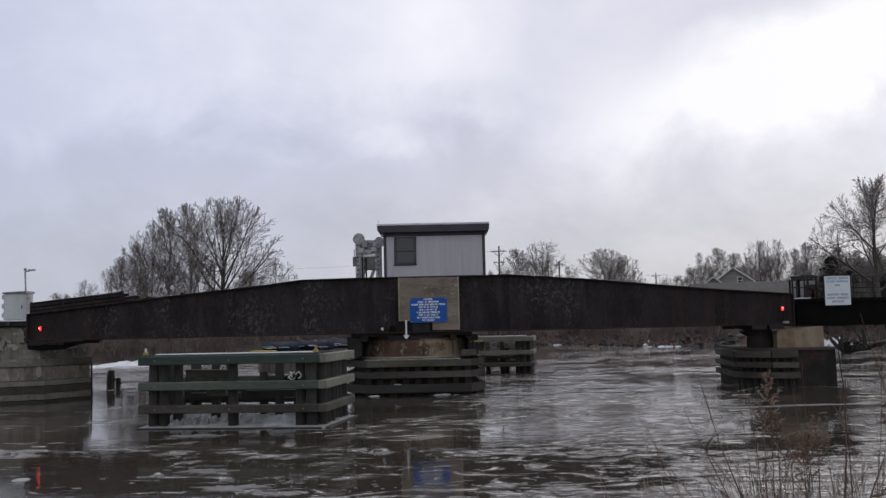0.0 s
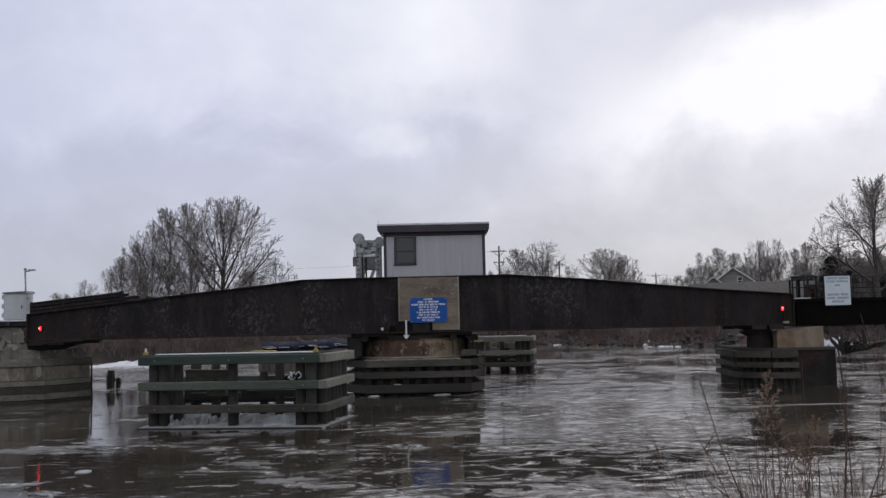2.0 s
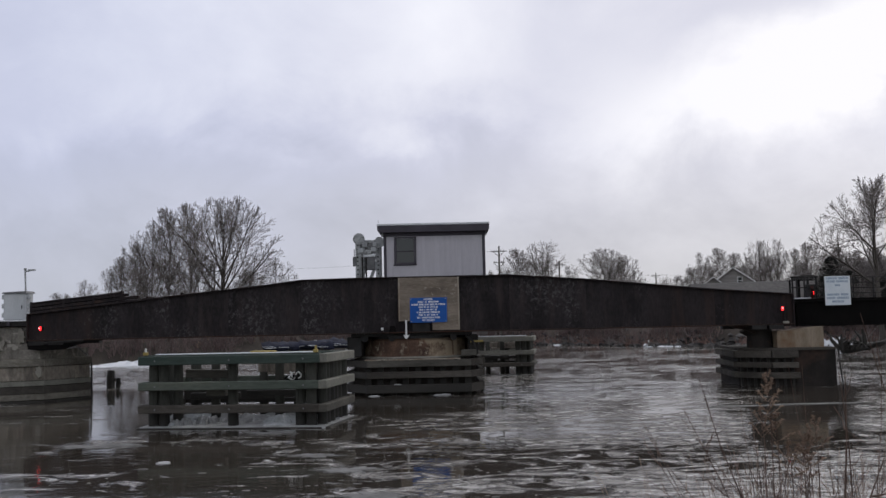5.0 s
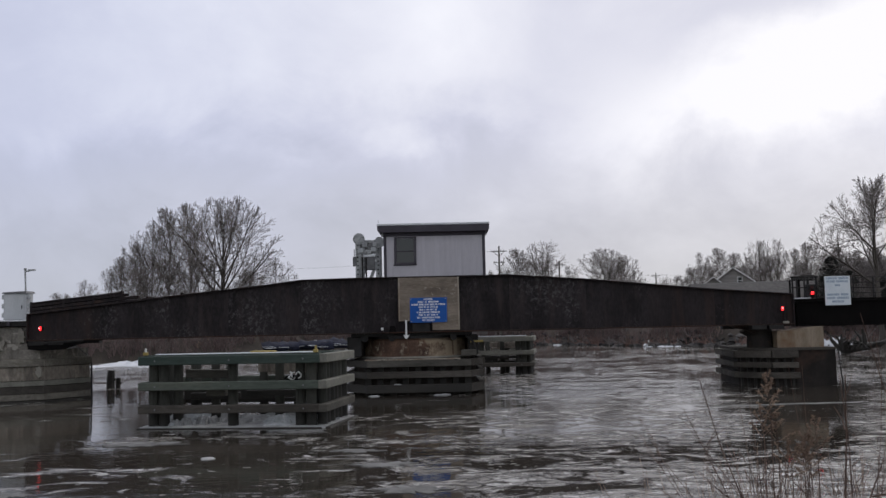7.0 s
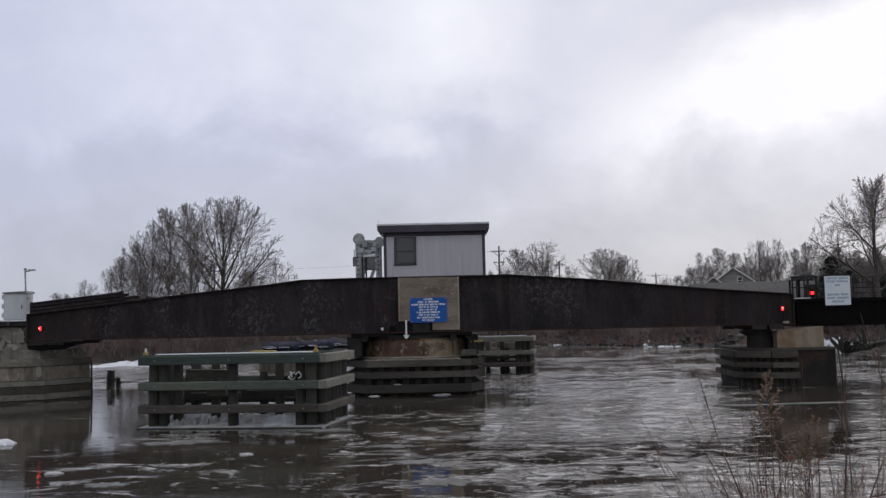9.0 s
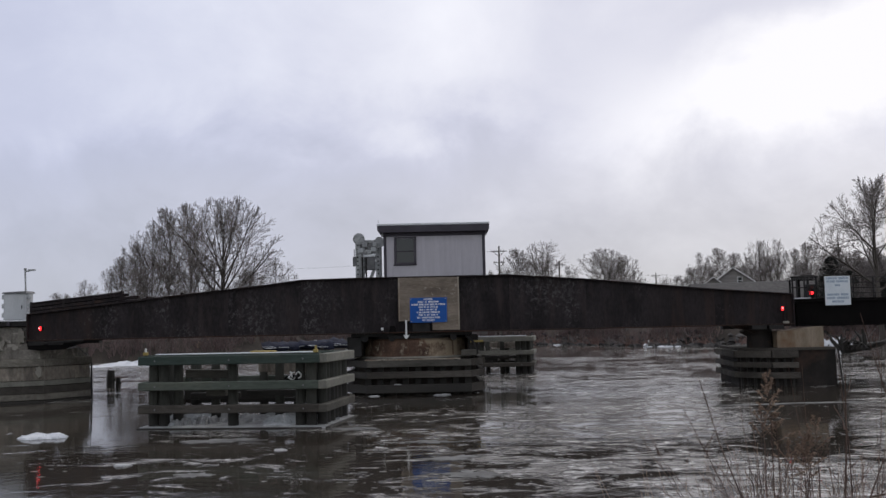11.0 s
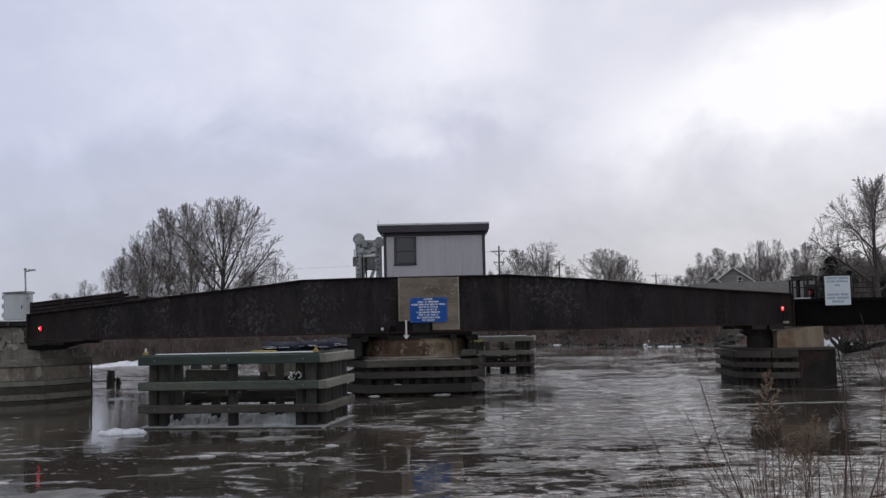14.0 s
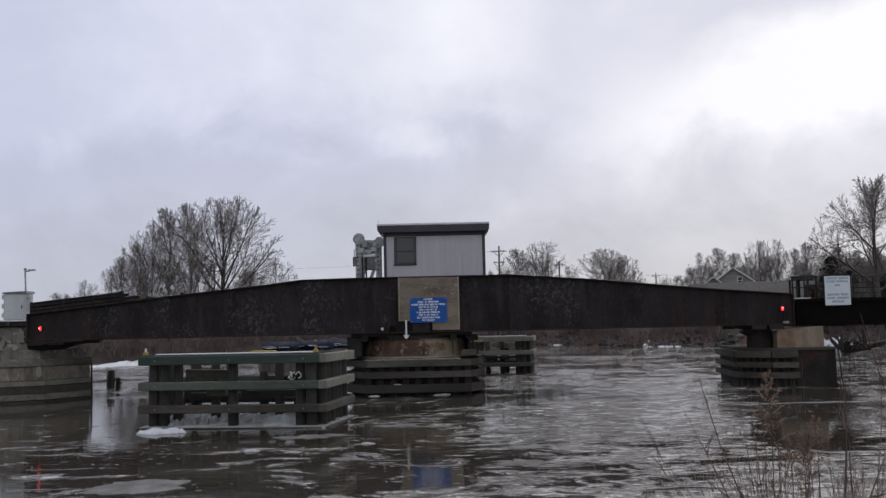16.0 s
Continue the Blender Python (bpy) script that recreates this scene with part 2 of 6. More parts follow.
def water_material():
    """Silty brown river with a lace of drifting grey slush and small ripples."""
    m = bpy.data.materials.new("silty_river_water")
    m.use_nodes = True
    nt = m.node_tree
    p = nt.nodes["Principled BSDF"]
    p.inputs["IOR"].default_value = 1.333
    flow = mapped(nt, (0.7, 1.0, 1.0), vary=False)
    big = noise_node(nt, flow, 0.16, 3, 0.5, 0.6)
    mid = noise_node(nt, flow, 0.9, 12, 0.68, 1.2)
    fine = noise_node(nt, flow, 4.0, 8, 0.7, 1.5)

    def math_node(op, a, b):
        n = nt.nodes.new("ShaderNodeMath")
        n.operation = op
        for value, sock in ((a, n.inputs[0]), (b, n.inputs[1])):
            if isinstance(value, (int, float)):
                sock.default_value = value
            else:
                nt.links.new(value, sock)
        return n.outputs[0]

    # slush coverage rises from left to right
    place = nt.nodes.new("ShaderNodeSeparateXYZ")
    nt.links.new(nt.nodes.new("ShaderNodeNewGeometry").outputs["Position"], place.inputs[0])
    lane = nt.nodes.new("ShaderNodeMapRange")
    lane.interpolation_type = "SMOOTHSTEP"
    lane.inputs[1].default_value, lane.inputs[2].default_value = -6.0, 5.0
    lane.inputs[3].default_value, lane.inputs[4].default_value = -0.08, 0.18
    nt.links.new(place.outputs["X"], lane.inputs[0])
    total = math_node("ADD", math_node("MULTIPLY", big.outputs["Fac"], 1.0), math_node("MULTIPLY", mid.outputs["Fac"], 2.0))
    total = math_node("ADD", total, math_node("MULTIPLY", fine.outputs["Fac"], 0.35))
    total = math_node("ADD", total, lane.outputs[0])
    # coverage drops before the rest pier and rises on the near side of it
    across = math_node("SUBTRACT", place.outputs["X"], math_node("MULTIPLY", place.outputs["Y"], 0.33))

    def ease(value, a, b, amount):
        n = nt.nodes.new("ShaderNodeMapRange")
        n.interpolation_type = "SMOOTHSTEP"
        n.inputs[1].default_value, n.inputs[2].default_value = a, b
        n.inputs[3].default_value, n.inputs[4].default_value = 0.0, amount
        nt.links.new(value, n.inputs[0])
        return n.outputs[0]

    open_patch = math_node("MULTIPLY", ease(across, -0.8, 0.8, -0.36), math_node("MULTIPLY", ease(place.outputs["Y"], 17.5, 22.0, 1.0), ease(place.outputs["Y"], 40.0, 35.0, 1.0)))
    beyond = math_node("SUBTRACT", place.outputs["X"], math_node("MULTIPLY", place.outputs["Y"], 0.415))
    open_patch = math_node("MULTIPLY", open_patch, ease(beyond, 0.6, -0.6, 1.0))
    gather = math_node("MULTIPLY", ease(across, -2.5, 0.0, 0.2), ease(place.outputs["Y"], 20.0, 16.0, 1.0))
    # coverage drops past the bridge
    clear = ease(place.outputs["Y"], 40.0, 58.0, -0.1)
    # and rises behind the near fender
    rear_patch = math_node("MULTIPLY", ease(place.outputs["X"], -7.0, -10.5, 0.34), ease(place.outputs["Y"], 40.0, 50.0, 1.0))
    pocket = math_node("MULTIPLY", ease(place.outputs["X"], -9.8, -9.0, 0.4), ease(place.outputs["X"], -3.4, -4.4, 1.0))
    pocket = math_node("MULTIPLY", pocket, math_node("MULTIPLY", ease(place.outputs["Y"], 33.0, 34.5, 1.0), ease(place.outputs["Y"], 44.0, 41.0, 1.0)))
    rear_patch = math_node("ADD", rear_patch, pocket)
    total = math_node("ADD", total, math_node("ADD", math_node("ADD", open_patch, clear), math_node("ADD", gather, rear_patch)))
    mr = nt.nodes.new("ShaderNodeMapRange")
    mr.inputs[1].default_value, mr.inputs[2].default_value = 1.76, 1.87
    mr.inputs[3].default_value, mr.inputs[4].default_value = 0.0, 0.92
    nt.links.new(total, mr.inputs[0])
    # small gaps break the slush into lace
    lace = noise_node(nt, flow, 2.2, 10, 0.76, 0.8)
    gaps = nt.nodes.new("ShaderNodeMapRange")
    gaps.inputs[1].default_value, gaps.inputs[2].default_value = 0.42, 0.52
    gaps.inputs[3].default_value, gaps.inputs[4].default_value = 0.05, 1.0
    nt.links.new(lace.outputs["Fac"], gaps.inputs[0])
    mask = math_node("MULTIPLY", mr.outputs[0], gaps.outputs[0])
    col = mix_node(nt, mask, (0.045, 0.038, 0.031), (0.25, 0.234, 0.213))
    # frozen crusts stand out pale among the wet slush
    crust = noise_node(nt, flow, 2.7, 12, 0.72, 1.0)
    pale = nt.nodes.new("ShaderNodeMapRange")
    pale.inputs[1].default_value, pale.inputs[2].default_value = 0.53, 0.59
    pale.inputs[3].default_value, pale.inputs[4].default_value = 0.0, 0.9
    nt.links.new(crust.outputs["Fac"], pale.inputs[0])
    col = mix_node(nt, math_node("MULTIPLY", pale.outputs[0], mask), col, (0.64, 0.625, 0.605))
    nt.links.new(col, p.inputs["Base Color"])
    rr = nt.nodes.new("ShaderNodeMapRange")
    rr.inputs[3].default_value, rr.inputs[4].default_value = 0.05, 0.24
    nt.links.new(mask, rr.inputs[0])
    nt.links.new(rr.outputs[0], p.inputs["Roughness"])
    ripple = noise_node(nt, flow, 3.4, 4, 0.5, 0.4)
    swell = noise_node(nt, flow, 0.6, 2, 0.5, 0.2)
    height = math_node("ADD", math_node("MULTIPLY", ripple.outputs["Fac"], 0.006), math_node("MULTIPLY", swell.outputs["Fac"], 0.012))
    height = math_node("ADD", height, math_node("MULTIPLY", mask, 0.006))
    b1 = nt.nodes.new("ShaderNodeBump")
    b1.inputs["Strength"].default_value, b1.inputs["Distance"].default_value = 0.6, 1.0
    nt.links.new(height, b1.inputs["Height"])
    nt.links.new(b1.outputs[0], p.inputs["Normal"])
    return m


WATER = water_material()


def sky_material():
    """Layered overcast: blue-grey cloud to the west, a bank of white cloud where the sun stands behind it."""
    m = bpy.data.materials.new("cloud_layer")
    m.use_nodes = True
    nt = m.node_tree
    nt.nodes.clear()
    out = nt.nodes.new("ShaderNodeOutputMaterial")
    em = nt.nodes.new("ShaderNodeEmission")
    vec = mapped(nt, (1 / 1500, 1 / 1500, 1.35 / 1500), vary=False)
    broad = noise_node(nt, vec, 3.1, 3, 0.5, 0.1)
    fine = noise_node(nt, vec, 7.0, 6, 0.56, 0.25)
    co = mapped(nt, (1 / 1500, 1 / 1500, 1 / 1500), vary=False)
    axes = nt.nodes.new("ShaderNodeSeparateXYZ")
    nt.links.new(co.outputs[0], axes.inputs[0])

    def calc(op, a, b):
        n = nt.nodes.new("ShaderNodeMath")
        n.operation = op
        for value, sock in ((a, n.inputs[0]), (b, n.inputs[1])):
            if isinstance(value, (int, float)):
                sock.default_value = value
            else:
                nt.links.new(value, sock)
        return n.outputs[0]

    def ease(value, a, b, amount):
        n = nt.nodes.new("ShaderNodeMapRange")
        n.interpolation_type = "SMOOTHSTEP"
        n.inputs[1].default_value, n.inputs[2].default_value = a, b
        n.inputs[3].default_value, n.inputs[4].default_value = 0.0, amount
        nt.links.new(value, n.inputs[0])
        return n.outputs[0]

    # bearing and height over the horizon, both as tangents, roughened by the cloud itself
    u = calc("DIVIDE", axes.outputs["X"], axes.outputs["Y"])
    rough = calc("MULTIPLY", calc("SUBTRACT", fine.outputs["Fac"], 0.5), 0.17)
    w = calc("ADD", calc("DIVIDE", axes.outputs["Z"], axes.outputs["Y"]), rough)
    fac = calc("ADD", calc("MULTIPLY", calc("SUBTRACT", broad.outputs["Fac"], 0.5), 0.22), calc("MULTIPLY", calc("SUBTRACT", fine.outputs["Fac"], 0.5), 0.30))
    fac = calc("ADD", fac, calc("ADD", ease(w, 0.07, 0.22, 0.06), 0.475))
    fac = calc("ADD", fac, ease(u, -0.45, 0.3, 0.13))
    rise = calc("SUBTRACT", w, calc("MULTIPLY", u, 0.2))
    bank = calc("MULTIPLY", ease(rise, 0.265, 0.19, 1.0), calc("MULTIPLY", ease(rise, 0.095, 0.195, 1.0), ease(u, 0.09, 0.34, 0.31)))
    fac = calc("ADD", fac, bank)
    fac = calc("ADD", fac, calc("MULTIPLY", ease(rise, 0.21, 0.29, -0.02), ease(u, -0.02, 0.12, 1.0)))
    fac = calc("ADD", fac, calc("MULTIPLY", ease(u, 0.36, 0.48, 0.16), ease(w, 0.22, 0.3, 1.0)))
    fac = calc("ADD", fac, calc("MULTIPLY", ease(w, 0.17, 0.27, 0.13), calc("MULTIPLY", ease(u, -0.5, -0.25, 1.0), ease(u, 0.12, -0.02, 1.0))))
    fac = calc("ADD", fac, calc("MULTIPLY", ease(calc("ABSOLUTE", calc("SUBTRACT", w, 0.175), 0), 0.045, 0.0, -0.05), ease(u, 0.25, -0.05, 1.0)))
    r = ramp_node(nt, 0.34, 0.86, (0.50, 0.525, 0.635), (0.96, 0.965, 1.0))
    mid = r.color_ramp.elements.new(0.56)
    mid.color = (0.65, 0.665, 0.765, 1)
    nt.links.new(fac, r.inputs["Fac"])
    tint = ramp_node(nt, 0.0, 1.0, (0.922, 0.95, 1.01), (1.035, 1.016, 1.0))
    half = tint.color_ramp.elements.new(0.35)
    half.color = (0.968, 0.974, 1.0, 1)
    nt.links.new(ease(u, -0.48, 0.45, 1.0), tint.inputs["Fac"])
    low = ramp_node(nt, 0.03, 0.2, (0.865, 0.85, 0.78), (0.998, 1.0, 1.025))
    nt.links.new(w, low.inputs["Fac"])
    shade = mix_node(nt, 1.0, r.outputs["Color"], tint.outputs["Color"], "MULTIPLY")
    nt.links.new(mix_node(nt, 1.0, shade, low.outputs["Color"], "MULTIPLY"), em.inputs["Color"])
    em.inputs["Strength"].default_value = 1.0
    nt.links.new(em.outputs[0], out.inputs["Surface"])
    m.cycles.emission_sampling = "NONE"
    return m


SKY = sky_material()


# ------------------------------------------------------------------ mesh helpers
class Mesh:
    """Vertices and faces gathered into one mesh."""

    def __init__(self):
        self.v, self.f = [], []

    def add(self, verts, faces):
        n = len(self.v)
        self.v += [tuple(v) for v in verts]
        self.f += [tuple(i + n for i in f) for f in faces]
        return self

    def box(self, x0, x1, y0, y1, z0, z1, c=0.012):
        """A box with chamfered edges."""
        c = min(c, (x1 - x0) / 3, (y1 - y0) / 3, (z1 - z0) / 3)
        lo, hi = (x0, y0, z0), (x1, y1, z1)
        pts, idx = [], {}
        for sx in (0, 1):
            for sy in (0, 1):
                for sz in (0, 1):
                    s = (sx, sy, sz)
                    for a in range(3):
                        p = [hi[k] - c if s[k] else lo[k] + c for k in range(3)]
                        p[a] = hi[a] if s[a] else lo[a]
                        idx[(s, a)] = len(pts)
                        pts.append(p)
        faces = []
        for a in range(3):
            u, w = (a + 1) % 3, (a + 2) % 3
            for side in (0, 1):
                ring = []
                for pu, pw in ((0, 0), (1, 0), (1, 1), (0, 1)):
                    s = [0, 0, 0]
                    s[a], s[u], s[w] = side, pu, pw
                    ring.append(idx[(tuple(s), a)])
                faces.append(ring if side else ring[::-1])
            for pu in (0, 1):
                for pw in (0, 1):
                    s0, s1 = [0, 0, 0], [0, 0, 0]
                    s0[u], s0[w], s1[u], s1[w] = pu, pw, pu, pw
                    s1[a] = 1
                    ring = [idx[(tuple(s0), u)], idx[(tuple(s1), u)], idx[(tuple(s1), w)], idx[(tuple(s0), w)]]
                    faces.append(ring if pu == pw else ring[::-1])
        for sx in (0, 1):
            for sy in (0, 1):
                for sz in (0, 1):
                    s = (sx, sy, sz)
                    ring = [idx[(s, 0)], idx[(s, 1)], idx[(s, 2)]]
                    faces.append(ring if (sx + sy + sz) % 2 else ring[::-1])
        return self.add(pts, faces)

    def beam(self, a, b, w, h, c=0.012):
        """A chamfered beam from a to b, w wide and h high."""
        a, b = Vector(a), Vector(b)
        d = b - a
        part_mesh = Mesh().box(0, d.length, -w / 2, w / 2, -h / 2, h / 2, c)
        m = Matrix.Translation(a) @ d.to_track_quat("X", "Z").to_matrix().to_4x4()
        return self.add([m @ Vector(v) for v in part_mesh.v], part_mesh.f)

    def tube(self, pts, radii, sides=6, cap=True):
        """A round, tapering tube along points."""
        pts = [Vector(p) for p in pts]
        verts, faces = [], []
        for i, p in enumerate(pts):
            d = (pts[min(i + 1, len(pts) - 1)] - pts[max(i - 1, 0)]).normalized()
            u = d.cross(Vector((0, 0, 1)) if abs(d.z) < 0.9 else Vector((1, 0, 0))).normalized()
            w = d.cross(u)
            for k in range(sides):
                t = 2 * math.pi * k / sides
                verts.append(p + (u * math.cos(t) + w * math.sin(t)) * radii[i])
        for i in range(len(pts) - 1):
            for k in range(sides):
                j = (k + 1) % sides
                faces.append((i * sides + k, i * sides + j, (i + 1) * sides + j, (i + 1) * sides + k))
        if cap:
            faces += [tuple(range(sides))[::-1], tuple(range((len(pts) - 1) * sides, len(pts) * sides))]
        return self.add(verts, faces)

    def spike(self, a, b, r):
        """A twig that tapers to a point."""
        a, b = Vector(a), Vector(b)
        d = (b - a).normalized()
        u = d.cross(Vector((0, 0, 1)) if abs(d.z) < 0.9 else Vector((1, 0, 0))).normalized() * r
        w = d.cross(u)
        return self.add([a + u, a - u * 0.5 + w * 0.87, a - u * 0.5 - w * 0.87, b], [(0, 1, 3), (1, 2, 3), (2, 0, 3)])

    def prism(self, outline, z0, z1):
        """A closed plan outline raised from z0 to z1."""
        n = len(outline)
        verts = [(x, y, z0) for x, y in outline] + [(x, y, z1) for x, y in outline]
        faces = [(i, (i + 1) % n, n + (i + 1) % n, n + i) for i in range(n)]
        return self.add(verts, faces + [tuple(range(n))[::-1], tuple(range(n, 2 * n))])

    def profile(self, outline, y0, y1):
        """A closed outline in x and z, drawn out from y0 to y1."""
        n = len(outline)
        verts = [(x, y0, z) for x, z in outline] + [(x, y1, z) for x, z in outline]
        faces = [(i, (i + 1) % n, n + (i + 1) % n, n + i) for i in range(n)]
        return self.add(verts, faces + [tuple(range(n))[::-1], tuple(range(n, 2 * n))])

    def data(self, name, *mats, smooth=False, fix=True):
        me = bpy.data.meshes.new(name)
        me.from_pydata(self.v, [], self.f)
        for m in mats:
            me.materials.append(m)
        if fix:
            bm = bmesh.new()
            bm.from_mesh(me)
            bmesh.ops.recalc_face_normals(bm, faces=bm.faces)
            bm.to_mesh(me)
            bm.free()
        if smooth:
            me.polygons.foreach_set("use_smooth", [True] * len(me.polygons))
        me.update()
        return me


def part(name, mesh, material, parent=None, label="", smooth=False, fix=True):
    ob = new(name, mesh.data(name, material, smooth=smooth, fix=fix) if isinstance(mesh, Mesh) else mesh)
    if parent:
        ob.parent = parent
    return tagged(ob, label)


def thing(name, at, label, category, group="", kind=""):
    ob = new(name)
    ob.matrix_basis = at
    ob.empty_display_size = 0.2
    return tagged(ob, label, category, group, kind)


def box(*a, **k):
    return Mesh().box(*a, **k)


# ------------------------------------------------------------------ ground, water, sky
def far_bank(x):
    """The line, in y, where the far bank meets the water."""
    knots = [(-400, 60), (-120, 62), (-60, 72), (-34, 82), (-22, 96), (-12, 118), (4, 128), (14, 118), (22, 101), (30, 93), (50, 98), (120, 110), (400, 140)]
    for (xa, ya), (xb, yb) in zip(knots, knots[1:]):
        if x <= xb:
            s = min(max((x - xa) / (xb - xa), 0), 1)
            return ya + (yb - ya) * s * s * (3 - 2 * s)
    return 140.0


def ground_height(x, y):
    n = noise.noise((x * 0.11, y * 0.11, 0)) * 0.35 + noise.noise((x * 0.5, y * 0.5, 3)) * 0.12
    d = y - far_bank(x) - 2.5 * noise.noise((x * 0.13, 0.0, 7.0))
    # embankments that carry the two approaches
    a = min(max((-x - 0.5 * abs(y) - 5.0) / 8.0, 0), 1) * min(max((y - 26) / 8.0, 0), 1) * min(max((75 - y) / 10.0, 0), 1)
    b = min(max((x - 0.5 * abs(y) - 16.0) / 8.0, 0), 1) * min(max((62 - y) / 8.0, 0), 1)
    fill = -1.4 + 3.7 * max(a, b)
    if y < 60:
        e = 8.5 + 0.02 * abs(x) + 0.8 * noise.noise((x * 0.3, 5, 0)) - y
        s = min(max((e + 1.5) / 9.0, 0), 1)
        return max(-1.4 + 2.55 * s * s * (3 - 2 * s) + n * s * 0.4, fill)
    s = min(max((d + 3) / 10.0, 0), 1)
    return max(fill, -1.4 + 3.3 * s * s * (3 - 2 * s) + n * s + 0.004 * max(d, 0) * (d < 400))


def build_ground():
    xs = sorted({*[-2500, -1600, -900, -500, -320, 320, 500, 900, 1600, 2500], *[i * 10 for i in range(-24, 25)], *[i * 2.0 for i in range(-36, 37)]})
    ys = sorted({*[-300, -150, -80, -40, -20, 320, 450, 700, 1200, 2000, 3000], *[i * 1.5 for i in range(-6, 10)], *[20, 30, 40, 50, 59.9, 60.1], *[60 + i * 2.0 for i in range(1, 42)], *[145 + i * 12 for i in range(12)]})
    m = Mesh()
    nx = len(xs)
    m.v = [(x, y, ground_height(x, y)) for y in ys for x in xs]
    m.f = [(j * nx + i, j * nx + i + 1, (j + 1) * nx + i + 1, (j + 1) * nx + i) for j in range(len(ys) - 1) for i in range(nx - 1)]
    ob = part("ground", m, GROUND, smooth=True, fix=False)
    tagged(ob, "brown winter river bank with patches of old snow", "ground", kind="structure")


def build_water():
    m = Mesh()
    xs = [-420 + i * 20 for i in range(43)]
    ys = [-20 + i * 10 for i in range(19)]
    m.v = [(x, y, 0) for y in ys for x in xs]
    m.f = [(j * 43 + i, j * 43 + i + 1, (j + 1) * 43 + i + 1, (j + 1) * 43 + i) for j in range(18) for i in range(42)]
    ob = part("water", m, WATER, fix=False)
    return tagged(ob, "silty brown river flowing with grey slush streaks", "water", kind="structure")


def build_sky():
    m = Mesh()
    na, ne, r = 48, 16, 1500.0
    for j in range(ne + 1):
        e = radians(-1 + 36 * j / ne)
        for i in range(na + 1):
            a = radians(-60 + 120 * i / na)
            m.v.append((r * math.cos(e) * math.sin(a), r * math.cos(e) * math.cos(a), r * math.sin(e)))
    m.f = [(j * (na + 1) + i, (j + 1) * (na + 1) + i, (j + 1) * (na + 1) + i + 1, j * (na + 1) + i + 1) for j in range(ne) for i in range(na)]
    ob = part("sky_backdrop", m, SKY, smooth=True, fix=False)
    return tagged(ob, "pale blue-grey overcast sky brightest at one side", "sky", kind="structure")


build_ground()
river = build_water()
clouds = build_sky()

# ------------------------------------------------------------------ swing bridge
PIVOT = (-1.35, 41.0)
GIRDER_TOP = [(-15.5, 3.52), (-9.8, 4.11), (-5.95, 4.47), (-4.45, 4.655), (-1.9, 4.69), (4.0, 4.69), (7.1, 4.45), (11.75, 3.98), (15.45, 3.67)]
GIRDER_FOOT = 2.5


def top_at(x):
    for (xa, za), (xb, zb) in zip(GIRDER_TOP, GIRDER_TOP[1:]):
        if x <= xb:
            return za + (zb - za) * max(x - xa, 0) / (xb - xa)
    return GIRDER_TOP[-1][1]


def girder(bridge, y, out):
    """One tapered plate girder at y; out is -1 where its stiffeners face the near bank."""
    seams = [-15.5, -12.6, -9.8, -7.4, -4.45, -1.9, 1.4, 4.0, 7.1, 9.6, 12.3, 15.45]
    for i, (a, b) in enumerate(zip(seams, seams[1:])):
        web = Mesh()
        cut = [a] + [x for x, _ in GIRDER_TOP if a + 0.05 < x < b - 0.05] + [b]
        lift = 0.002 if i % 2 else 0.0
        web.profile([(a + 0.0005, GIRDER_FOOT), (b - 0.0005, GIRDER_FOOT)] + [(min(max(x, a + 0.0005), b - 0.0005), top_at(x)) for x in reversed(cut)],
                    y - 0.012 - lift, y + 0.012 + lift)
        part("web_plate", web, STEEL if i in (0, 9, 10) else STEEL_WORN, bridge)
    for i, (a, b) in enumerate(zip(GIRDER_TOP, GIRDER_TOP[1:])):
        part("top_flange", Mesh().beam((a[0] - 0.02, y, a[1] + 0.012), (b[0] + 0.02, y, b[1] + 0.012 + 0.001 * (i % 2)), 0.36 + 0.004 * (i % 2), 0.05), STEEL, bridge)
    part("bottom_flange", box(-15.5, 15.45, y - 0.19, y + 0.19, GIRDER_FOOT - 0.05, GIRDER_FOOT - 0.002), RUST_EDGE, bridge, "rust-edged bottom flange")
    x = -14.9
    while x < 15.2:
        part("stiffener", box(x - 0.012, x + 0.012, min(y, y - out * 0.09), max(y, y - out * 0.09), GIRDER_FOOT, top_at(x) - 0.02, c=0.004), STEEL, bridge)
        x += 1.21
    for x in (-15.52, 15.42):
        part("end_plate", box(x, x + 0.05, y - 0.18, y + 0.18, GIRDER_FOOT - 0.14, top_at(x) + 0.02), STEEL, bridge)


